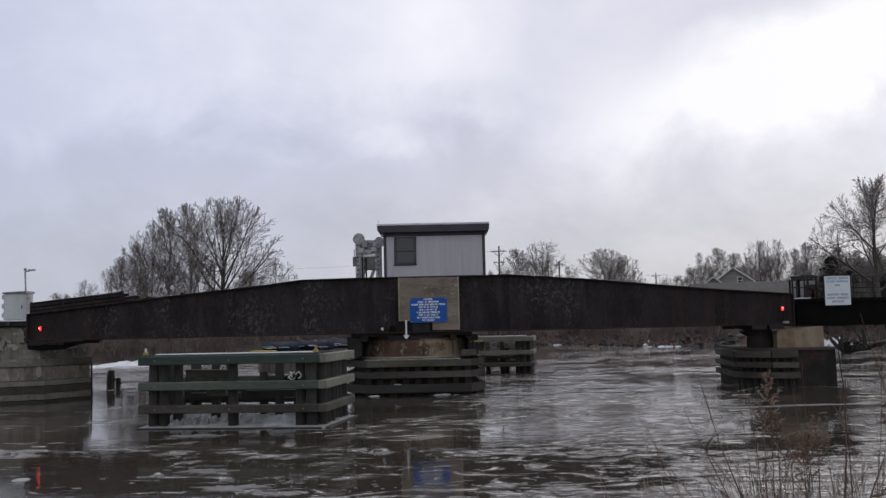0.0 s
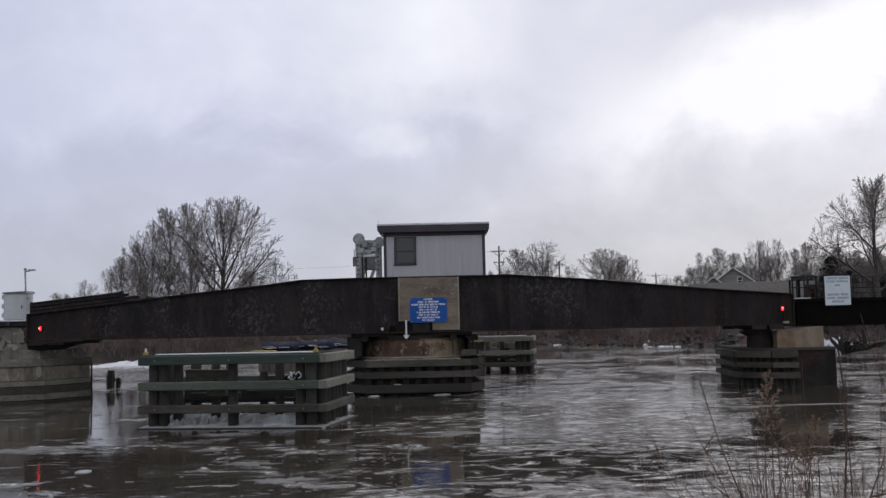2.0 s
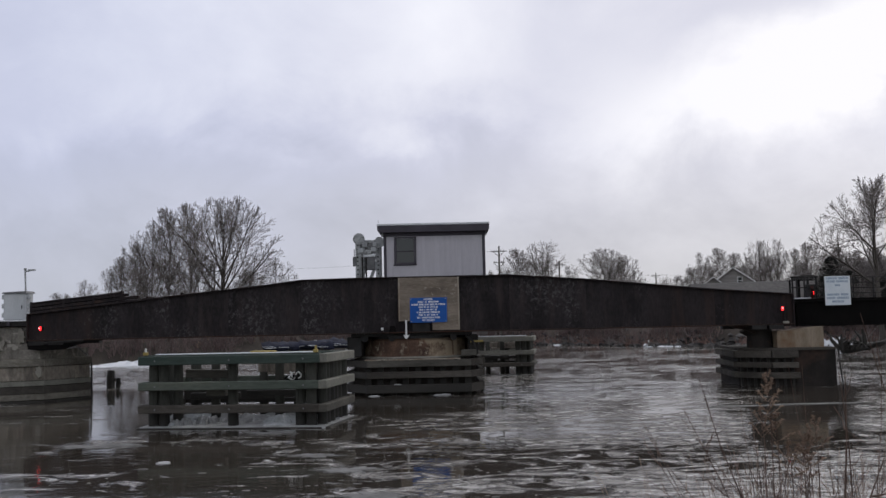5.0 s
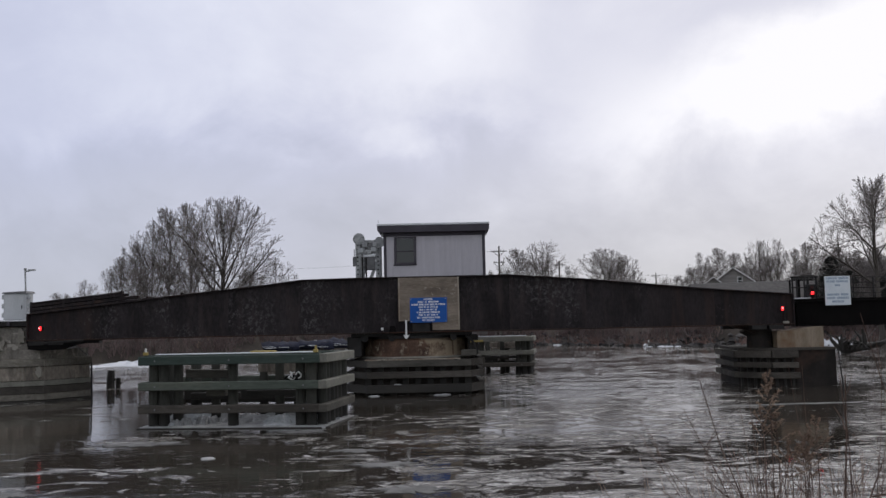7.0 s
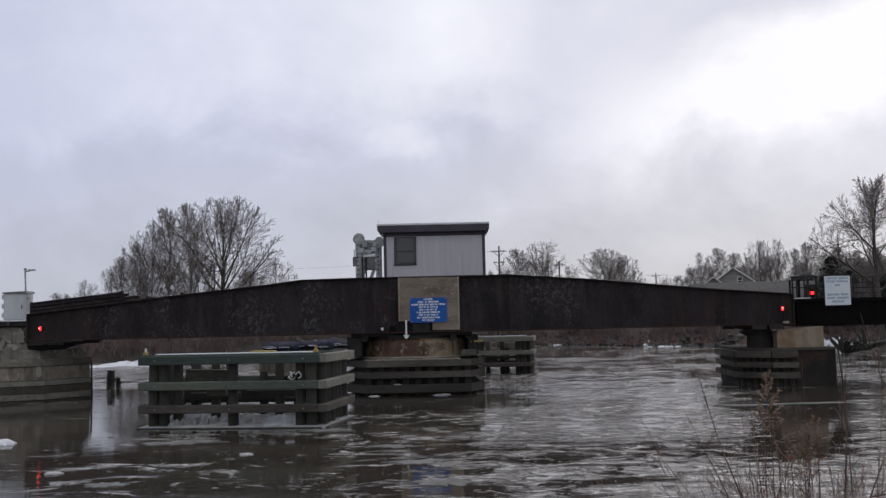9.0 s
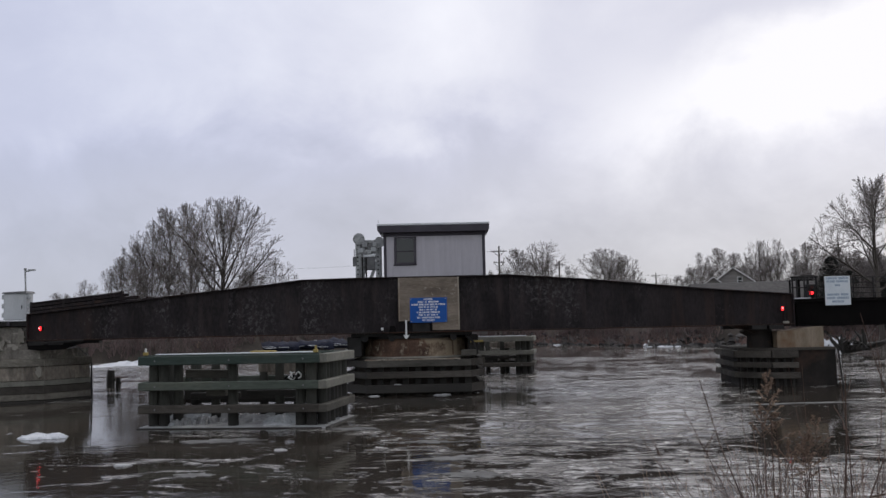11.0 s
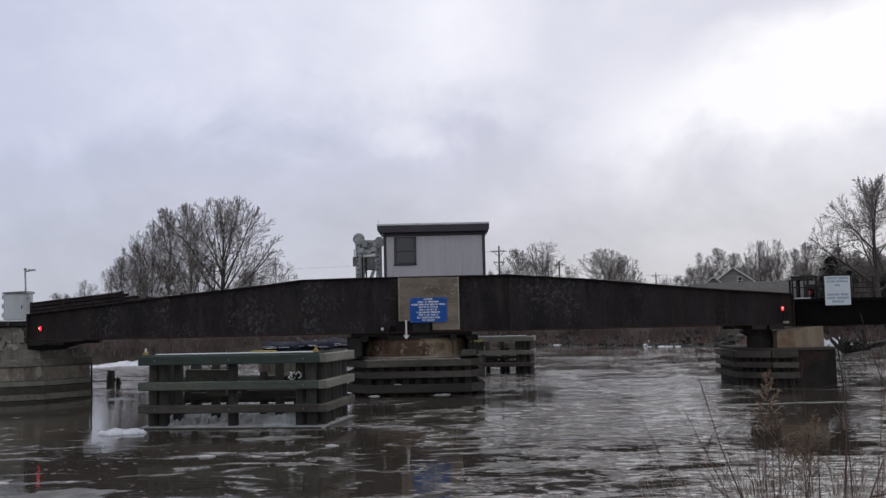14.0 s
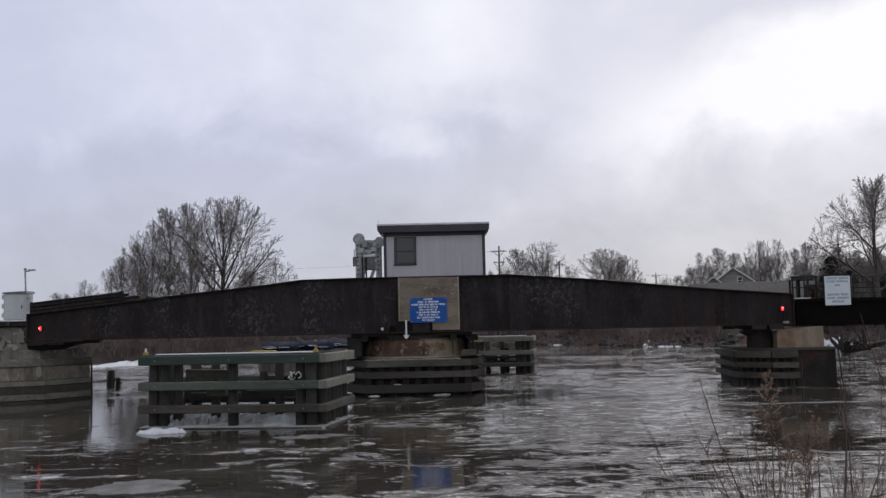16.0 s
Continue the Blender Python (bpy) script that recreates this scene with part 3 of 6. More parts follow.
def build_bridge():
    b = thing("swing_bridge", pose(PIVOT[0], PIVOT[1], 0), "black steel plate-girder railway swing bridge, closed over a river", "bridge")
    girder(b, -2.0, -1)
    girder(b, 2.0, 1)
    for i in range(19):
        x = -15.2 + i * 1.69
        part("floor_beam", box(x - 0.12, x + 0.12, -1.98, 1.98, 2.56, 2.98), STEEL, b)
    tie = box(-0.11, 0.11, -1.75, 1.75, 2.99, 3.2).data("tie", TIMBER_DARK)
    for i in range(56):
        t = new("tie", tie)
        t.parent, t.location = b, (-15.3 + i * 0.556, 0, 0)
    for y in (-0.75, 0.75):
        part("rail", Mesh().beam((-15.5, y, 3.28), (15.4, y, 3.28), 0.07, 0.16), RUST_EDGE, b)
    # three stringers stacked along the lower end of the near girder, with daylight between their ends
    for dz, x1, w, h in ((0.06, -10.4, 0.24, 0.11), (0.20, -11.05, 0.22, 0.12), (0.345, -11.5, 0.2, 0.10), (0.455, -11.7, 0.17, 0.07)):
        part("guard_timber", Mesh().beam((-15.45, -1.86, 3.52 + dz), (x1, -1.86, 3.52 + dz + 0.1035 * (x1 + 15.45) - 0.02), w, h), STEEL, b)
    part("guard_board", Mesh().profile([(-15.44, 3.54), (-15.44, 3.98), (-11.85, 4.33), (-11.6, 3.95)], -1.76, -1.7), STEEL_BLACK, b)
    part("guard_timber", Mesh().beam((-15.45, -1.8, 3.50), (-8.6, -1.8, 4.21), 0.2, 0.14), STEEL, b)
    for x, over in ((-15.42, 0.50), (-14.1, 0.46), (-12.9, 0.46), (-11.75, 0.50), (-10.72, 0.16), (-9.3, 0.13)):
        z = top_at(x)
        part("guard_post", box(x - 0.05, x + 0.05, -1.98, -1.74, z, z + over), STEEL, b)
    # end lifts and bearings under the girders
    for x in (-15.1, -14.3, 14.0, 14.7):
        for y in (-2.0, 2.0):
            part("end_lift", box(x - 0.3, x + 0.3, y - 0.22, y + 0.22, 2.28, 2.447), IRON, b)
    part("end_bearing", Mesh().profile([(-15.48, 2.446), (-15.42, 2.12), (-14.9, 2.06), (-14.2, 2.09), (-13.7, 2.25), (-12.6, 2.43), (-12.6, 2.446)], -2.2, -1.6), STEEL_BLACK, b)
    part("end_lift_shaft", Mesh().tube([(-14.9, -2.2, 2.36), (-13.2, -2.2, 2.44)], [0.05, 0.05], 8), IRON, b)
    # board panel over the middle of the near girder
    y = -2.13
    board = Mesh().profile([(-0.46, 2.93), (0.86, 2.93), (0.86, 2.545), (1.94, 2.545), (1.94, 4.67), (-0.46, 4.68)], y - 0.04, y + 0.03)
    part("board_panel", board, PANEL, b, "weathered tan board panel")
    part("board_batten", box(-0.5, -0.44, y - 0.07, y + 0.01, 2.93, 4.69), CONCRETE_PALE, b)
    part("board_batten", box(1.9, 1.96, y - 0.07, y + 0.01, 2.53, 4.68), CONCRETE_PALE, b)
    # pivot gear under the middle
    part("pivot_girder", box(-2.45, 2.45, -1.95, 1.95, 2.33, 2.446), IRON, b)
    for x in (-0.75, 0.95):
        part("pivot_bracket", Mesh().profile([(x - 0.16, 2.445), (x + 0.16, 2.445), (x + 0.1, 2.75), (x - 0.1, 2.75)], -2.12, -2.02), STEEL_BLACK, b)
    part("pivot_box", box(0.05, 0.75, -2.1, -1.6, 2.46, 2.86), IRON, b)
    for x in (-1.9, -0.8, 0.4, 1.7):
        part("pivot_wheel", Mesh().tube([(x, -1.9, 2.26), (x, -1.7, 2.26)], [0.14, 0.14], 14), IRON, b)
    # white pointer arrow under the sign
    arrow = Mesh().profile([(-0.235, 2.97), (-0.165, 2.97), (-0.165, 2.36), (-0.06, 2.38), (-0.2, 2.19), (-0.34, 2.38), (-0.235, 2.36)], y - 0.075, y - 0.045)
    part("pointer_arrow", arrow, WHITE_PAINT, b, "white painted arrow pointing down")
    part("marker_plate", box(-1.22, -1.12, y - 0.0, y + 0.03, 2.58, 2.69), WHITE_PAINT, b, "small white marker plate")
    # red end lamps
    for x, z in ((-14.98, 2.95), (15.0, 3.1)):
        lamp = part("lamp_housing", Mesh().tube([(x, -2.02, z), (x, -2.10, z)], [0.11, 0.09], 14), IRON, b)
        glass = Mesh().tube([(x, -2.10, z), (x, -2.15, z), (x, -2.17, z)], [0.072, 0.062, 0.03], 16)
        glass.v = [(x + (a - x) * 0.68, q, z + (h - z) * 1.3) for a, q, h in glass.v]
        part("lens", glass, RED_ON, lamp, "glowing red lens")
        part("bulb", Mesh().tube([(x - 0.015, -2.171, z + 0.02), (x - 0.015, -2.176, z + 0.02)], [0.028, 0.02], 10), RED_CORE, lamp, "bright lamp core")
    part("lamp_conduit", Mesh().tube([(15.1, -2.06, 3.0), (15.1, -2.06, 2.62)], [0.02, 0.02], 6), IRON, b)
    part("latch_box", box(15.02, 15.22, -2.2, -2.03, 2.5, 2.6), CONCRETE, b)
    return b


def build_notice():
    """Blue notice board fixed to the panel: nine rows of white letters."""
    s = thing("notice_board", pose(-1.385, 38.82, 2.855), "blue notice board with white lettering, hung on the bridge", "sign")
    part("board", box(0, 1.49, -0.03, 0.0, 0, 1.0, c=0.006), SIGN_BLUE, s)
    rng = random.Random(4)
    rows = [(0.36, [8]), (0.85, [5, 2, 9]), (1.36, [6, 4, 4, 4, 2, 6]), (0.78, [4, 2, 2, 4, 2]), (0.72, [3, 1, 2, 3, 2]), (0.94, [1, 2, 6, 8]), (0.78, [3, 1, 2, 3, 1]), (0.92, [3, 11, 4]), (0.5, [3, 3, 4])]
    for i, (w, words) in enumerate(rows):
        z = 0.935 - i * 0.105
        unit = w / (sum(words) + 0.8 * (len(words) - 1))
        x = 0.745 - w / 2
        for n in words:
            m = Mesh()
            for k in range(n):
                cut = rng.uniform(0.55, 0.82) * unit
                m.box(x + k * unit, x + k * unit + cut, -0.034, -0.0305, z - 0.034, z + 0.034, c=0.001)
            part("lettering", m, LETTER_WHITE, s)
            x += (n + 0.8) * unit
    for x, z in ((0.05, 0.05), (1.44, 0.05), (0.05, 0.95), (1.44, 0.95)):
        part("bolt", Mesh().tube([(x, -0.03, z), (x, -0.045, z)], [0.018, 0.014], 8), GALV, s)


def build_shed():
    """Operator's cabin of pressed siding with a dark overhanging roof."""
    s = thing("control_cabin", pose(-2.46, 40.0, 3.2), "lilac-grey sided operator cabin with dark flat roof", "cabin")
    w, d, h = 4.2, 2.4, 3.36
    # front wall round its window opening
    wx0, wx1, wz0, wz1 = 0.42, 1.34, 2.1, 3.24
    wall = Mesh()
    x = 0.0
    while x < w - 0.01:
        a, e = x, min(x + 0.1, w)
        for z0, z1 in ([(1.2, h)] if e <= wx0 + 0.001 or a >= wx1 - 0.001 else [(1.2, wz0), (wz1, h)]):
            part("siding_board", box(a + 0.001, e - 0.001, 0.0, 0.018, z0, z1, c=0.003), SIDING, s)
        x += 0.1
    wall.box(0.01, w - 0.01, 0.02, 0.08, 0, 1.199)
    for z0, z1, a, e in ((1.2, h, 0.0, wx0), (1.2, h, wx1, w), (1.2, wz0, wx0, wx1), (wz1, h, wx0, wx1)):
        wall.box(a, e, 0.02, 0.08, z0, z1, c=0.002)
    part("wall", wall, SIDING, s)
    part("wall", box(0, w, d - 0.08, d, 0, h), SIDING, s)
    part("wall", box(0, 0.08, 0.082, d - 0.082, 0, h), SIDING, s)
    part("wall", box(w - 0.08, w, 0.082, d - 0.082, 0, h), SIDING, s)
    part("floor_slab", box(0.082, w - 0.082, 0.084, d - 0.084, 0.0, 0.1), TIMBER_DARK, s)
    for a in (-0.02, w - 0.1):
        part("corner_trim", box(a, a + 0.12, -0.025, 0.09, 0, h), TRIM, s, "dark grey corner trim")
    part("frieze", box(-0.03, w + 0.03, -0.03, 0.02, 3.26, 3.42), TRIM, s)
    roof = Mesh().profile([(-0.26, 3.52), (-0.12, 3.42), (w + 0.12, 3.42), (w + 0.2, 3.5), (w + 0.2, 3.70), (-0.26, 3.69)], -0.28, d + 0.28)
    part("roof", roof, TRIM, s, "dark grey fascia and flat roof")
    part("roof_snow", box(-0.27, w + 0.21, -0.295, d + 0.26, 3.702, 3.785), SNOW, s, "thin snow on the roof")
    win = part("window", box(wx0, wx1, -0.015, 0.03, wz0, wz0 + 0.07), TRIM, s, "sash window with dark frame")
    for q in ((wx0, wx0 + 0.1, wz0, wz1), (wx1 - 0.1, wx1, wz0, wz1), (wx0, wx1, wz1 - 0.07, wz1)):
        part("frame", box(q[0], q[1], -0.02, 0.032, q[2] + 0.002, q[3]), TRIM, win)
    part("sash_bar", box(wx0 + 0.1, wx1 - 0.1, -0.005, 0.02, 2.62, 2.67), TRIM, win)
    part("pane", box(wx0 + 0.1, wx1 - 0.1, 0.022, 0.03, wz0 + 0.07, 2.62, c=0.001), GLASS, win)
    part("pane", box(wx0 + 0.1, wx1 - 0.1, 0.03, 0.038, 2.67, wz1 - 0.07, c=0.001), GLASS, win)
    for i in range(9):
        z = 2.72 + i * 0.05
        part("blind_slat", box(wx0 + 0.12, wx1 - 0.12, 0.05, 0.07, z, z + 0.035, c=0.004), TRIM, win)
    part("sill", box(wx0 - 0.03, wx1 + 0.03, -0.06, 0.03, wz0 - 0.05, wz0 - 0.002), TRIM, win)
    part("wall_lamp", Mesh().tube([(-0.08, -0.1, 3.36), (-0.02, -0.14, 3.28)], [0.06, 0.04], 8), GALV, s)
    part("whip_aerial", Mesh().tube([(-0.18, 0.1, 3.7), (-0.24, 0.1, 3.98)], [0.012, 0.008], 5), GALV, s)


def build_signal_frame():
    """Galvanised frame beside the cabin with round discs, boxes and a ladder."""
    s = thing("signal_gantry", pose(-3.2, 41.0, 3.2), "galvanised steel signal gantry with round discs beside the cabin", "gantry")
    for x, y in ((-0.45, 0), (-0.33, 0.9), (0.42, 0), (0.42, 0.9)):
        part("post", box(x - 0.1, x + 0.1, y - 0.05, y + 0.05, 0, 3.2), GALV, s)
        for i in range(9):
            z = 1.6 + i * 0.18
            part("plate_hole", Mesh().tube([(x, y - 0.05, z), (x, y - 0.056, z)], [0.035, 0.035], 8), IRON, s)
    for z in (2.62, 2.86, 3.1):
        part("crossbar", box(-0.5, 0.5, -0.07, 0.0, z, z + 0.13), GALV, s)
    part("back_panel", box(-0.36, 0.36, 0.01, 0.05, 2.72, 3.12), GALV_DARK, s)
    for k in range(6):
        part("relay_case", box(-0.34 + k * 0.115, -0.26 + k * 0.115, -0.14, -0.072, 2.76 + 0.05 * (k % 2), 3.0 + 0.06 * (k % 3)), GALV if k % 2 else GALV_DARK, s)
    part("brace", Mesh().beam((-0.4, 0.02, 1.6), (0.4, 0.02, 2.6), 0.06, 0.1), GALV, s)
    part("brace", Mesh().beam((0.1, -0.05, 1.6), (0.38, -0.05, 2.3), 0.06, 0.14), GALV, s)
    for x, z, r in ((-0.38, 3.27, 0.24), (0.50, 3.12, 0.22)):
        disc = part("disc", Mesh().tube([(x, -0.02, z), (x, -0.06, z), (x, -0.16, z)], [r * 0.8, r, r], 22), GALV, s, "round grey signal disc")
        part("rim", Mesh().tube([(x, -0.16, z), (x, -0.19, z)], [r * 1.04, r * 1.04], 22), GALV, disc)
    for x, z, r in ((-0.12, 2.98, 0.1), (0.12, 3.0, 0.12)):
        part("relay_can", Mesh().tube([(x, -0.05, z), (x, -0.2, z)], [r, r * 0.9], 12), GALV_DARK, s)
    part("junction_box", box(-0.66, -0.5, -0.1, 0.08, 2.12, 2.52), GALV_DARK, s, "small grey junction box")
    part("box_rod", Mesh().tube([(-0.6, 0, 2.52), (-0.6, 0, 2.85)], [0.015, 0.015], 5), IRON, s)
    for k, (x, z, w) in enumerate(((-0.28, 2.78, 0.16), (0.02, 2.7, 0.2), (0.27, 2.82, 0.15), (-0.1, 3.02, 0.13), (0.32, 3.04, 0.12))):
        part("bracket_plate", box(x - w, x + w * 0.6, -0.2 - 0.01 * k, -0.15, z - 0.1, z + 0.1), GALV if k % 2 else CABINET, s)
    part("hood", box(-0.2, 0.3, -0.2, 0.2, 2.5, 2.6), SNOW, s, "snow-topped cabinet hood")
    part("equipment_case", box(-0.18, 0.28, -0.18, 0.18, 1.95, 2.498), GALV_DARK, s)
    for x in (-0.24, -0.08):
        part("ladder_rail", box(x - 0.035, x + 0.035, -0.24, -0.19, 1.4, 2.5), IRON, s)
    for i in range(4):
        part("ladder_rung", Mesh().tube([(-0.24, -0.215, 1.55 + i * 0.26), (-0.08, -0.215, 1.55 + i * 0.26)], [0.012, 0.012], 5), IRON, s)
    part("foot_plate", box(-0.6, 0.55, -0.3, 1.0, 0.0, 0.06), GALV_DARK, s)


bridge = build_bridge()
build_notice()
build_shed()
build_signal_frame()


# ------------------------------------------------------------------ piers
def ring_planks(pier, outline, z0, z1, thick, materials, over=0.12, name="fender_plank", closed=False):
    """Horizontal fender timbers, one on each side of a plan outline; materials are taken in turn, the last one for the rest."""
    n = len(outline)
    for i in range(n if closed else n - 1):
        a, b = Vector((*outline[i], 0)), Vector((*outline[(i + 1) % n], 0))
        d = (b - a).normalized()
        out = Vector((d.y, -d.x, 0))
        p, q = a + out * thick / 2 - d * over, b + out * thick / 2 + d * over
        z = (z0 + z1) / 2
        part(name, Mesh().beam((p.x, p.y, z), (q.x, q.y, z), thick, z1 - z0), materials[min(i, len(materials) - 1)], pier)


def build_centre_pier():
    p = thing("pivot_pier", pose(-1.25, 41.2, 0), "rusty round pivot drum on a timber-fendered river pier", "pier")
    drum = Mesh()
    n = 28
    drum.tube([(0, 0, 1.5), (0, 0, 1.62), (0, 0, 2.14), (0, 0, 2.22)], [2.24, 2.22, 2.22, 2.18], n)
    part("drum", drum, RUST, p, "rust-streaked steel drum")
    part("drum_ledge", Mesh().tube([(0, 0, 1.44), (0, 0, 1.5)], [2.5, 2.5], n), CONCRETE, p)
    part("rack_ring", Mesh().tube([(0, 0, 2.222), (0, 0, 2.327)], [2.3, 2.3], n), IRON, p)
    for k in range(0, n, 4):
        a = 2 * math.pi * (k + 0.5) / n
        part("drum_seam", Mesh().beam((2.215 * math.cos(a), 2.215 * math.sin(a), 1.52), (2.215 * math.cos(a), 2.215 * math.sin(a), 2.2), 0.05, 0.05), RUST, p)
    core = [(-2.5, -1.4), (-1.5, -2.55), (1.5, -2.55), (2.5, -1.4), (2.5, 1.6), (1.5, 2.7), (-1.5, 2.7), (-2.5, 1.6)]
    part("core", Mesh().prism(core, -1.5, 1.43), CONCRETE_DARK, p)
    rim = [(-2.62, -1.5), (-1.75, -2.85), (2.15, -2.85), (2.62, -1.5), (2.62, 1.7), (1.6, 2.85), (-1.6, 2.85), (-2.62, 1.7)]
    for z0, z1, mt in ((1.12, 1.38, TIMBER_GREY), (0.68, 0.93, TIMBER_BROWN), (0.10, 0.42, TIMBER_DARK)):
        # left facet darker than the front, the remaining sides brown
        ring_planks(p, rim, z0, z1, 0.2, (TIMBER_DARK, mt, TIMBER_BROWN), closed=True)
    for i in range(9):
        x = -1.85 + i * 0.5
        part("fender_post", box(x - 0.12, x + 0.12, -2.7, -2.5, -1.2, 1.36), TIMBER_DARK, p)
    part("plank_lip", box(-1.95, 1.85, -2.96, -2.7, 1.385, 1.43), CONCRETE_PALE, p)
    part("cable_guide", Mesh().tube([(2.1, -2.1, 2.3), (2.42, -2.2, 2.0), (2.5, -2.2, 1.5)], [0.05, 0.05, 0.05], 8), IRON, p)
    # gear cases that flank the drum under the span
    part("gear_case", box(-2.72, -2.12, -2.0, -0.2, 1.502, 2.33, c=0.05), IRON, p)
    part("gear_case", box(2.2, 2.6, -1.9, -0.2, 1.502, 2.33, c=0.05), IRON, p)
    part("ledge_block", box(1.9, 2.5, -2.45, -2.05, 1.502, 1.74), TIMBER_GREY, p, "grey timber block on the ledge")
    for x in (-1.3, -0.35, 0.9, 1.6):
        part("ledge_stain", box(x, x + 0.1, -2.972, -2.962, 1.25, 1.40), PIER_DARK, p)
    part("yellow_bumper", box(2.28, 2.8, -2.1, -1.8, 2.02, 2.1), YELLOW, p, "yellow painted bumper timber")


def build_left_pier():
    p = thing("abutment_pier", pose(0, 0, 0), "stone abutment pier with grey timber fenders", "pier")
    plan = [(-26.5, 34.4), (-17.75, 38.4), (-16.3, 39.1), (-15.25, 41.0), (-17.2, 45.5), (-26.5, 45.5)]
    inner = [(-26.4, 34.75), (-17.85, 38.62), (-16.5, 39.3), (-15.5, 41.1), (-17.4, 45.4), (-26.4, 45.4)]
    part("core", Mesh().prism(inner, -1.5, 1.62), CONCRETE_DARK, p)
    part("capping", Mesh().prism(plan, 1.622, 1.72), BOARDING, p)
    for z0, z1, mt in ((1.44, 1.74, TIMBER_SOILED), (0.88, 1.42, BOARDING), (0.66, 0.86, TIMBER_PALE), (0.36, 0.64, TIMBER_BROWN), (0.10, 0.34, TIMBER_SOILED), (-0.2, 0.08, TIMBER_DARK)):
        ring_planks(p, plan[:5], z0, z1, 0.22 if mt is not BOARDING else 0.14, (mt,), over=0.1)
    for name, cx, cz, y, wx, wz in (("lime_stain", -16.36, 1.2, 38.85, 0.13, 0.26), ("mortar_patch", -18.6, 2.3, 40.02, 0.34, 0.3), ("mortar_patch", -17.6, 2.62, 40.02, 0.16, 0.34), ("mortar_patch", -19.6, 2.7, 40.02, 0.4, 0.14)):
        ring = []
        for k in range(26):
            a = 2 * math.pi * k / 26
            q = 0.95 + 0.5 * noise.noise((math.cos(a) * 1.6 + cx, math.sin(a) * 1.6, cz)) + 0.55 * noise.noise((math.cos(a) * 5 + cx, math.sin(a) * 5, cz))
            ring.append((cx + wx * q * math.cos(a), cz + wz * q * math.sin(a)))
        part(name, Mesh().profile(ring, y, y + 0.16), CONCRETE, p, "pale ragged mortar patch")
    part("bearing_seat", Mesh().prism([(-17.3, 39.3), (-16.5, 39.3), (-15.6, 40.95), (-15.75, 42.6), (-17.3, 42.6)], 1.722, 2.1), STONE, p, "grey-brown bearing seat")
    part("seat_snow", Mesh().prism([(-16.0, 40.25), (-15.66, 40.85), (-15.8, 41.3), (-16.2, 40.6)], 2.102, 2.2), SNOW, p, "lump of snow on the bearing seat")
    part("tie_rod", Mesh().tube([(-15.62, 40.7, 2.26), (-15.15, 40.9, 1.8)], [0.03, 0.03], 6), GALV_DARK, p)
    part("ladder", Mesh().tube([(-14.98, 40.9, 1.5), (-14.95, 40.85, 0.6), (-14.9, 40.8, -0.2)], [0.04, 0.04, 0.03], 6), IRON, p)
    # large rough stones of the abutment, hardly jointed
    rng = random.Random(11)
    part("backing", box(-26.0, -17.05, 40.3, 42.2, 1.722, 3.06), STONE, p)
    z = 1.725
    for row, hgt in enumerate((0.62, 0.70)):
        x = -25.9 - 0.5 * (row % 2)
        while x < -17.1:
            e = min(x + rng.uniform(0.9, 1.6), -16.98)
            part("stone", box(x + 0.004, e - 0.004, 40.12 + rng.uniform(-0.05, 0.05), 40.34, z + 0.002, z + hgt - 0.002, c=0.012), STONE, p)
            x = e
            if e >= -16.99:
                break
        z += hgt
    part("deck_beam", box(-40, -16.98, 39.9, 44.5, 3.07, 3.27), IRON, p)
    part("deck_snow", box(-40, -16.95, 39.82, 44.6, 3.272, 3.33), SNOW, p, "snow on the deck edge")
    for i in range(12):
        x = -26.6 + i * 0.85
        part("ledge_bracket", box(x, x + 0.12, 39.80, 39.898, 3.09, 3.26), TRIM, p)


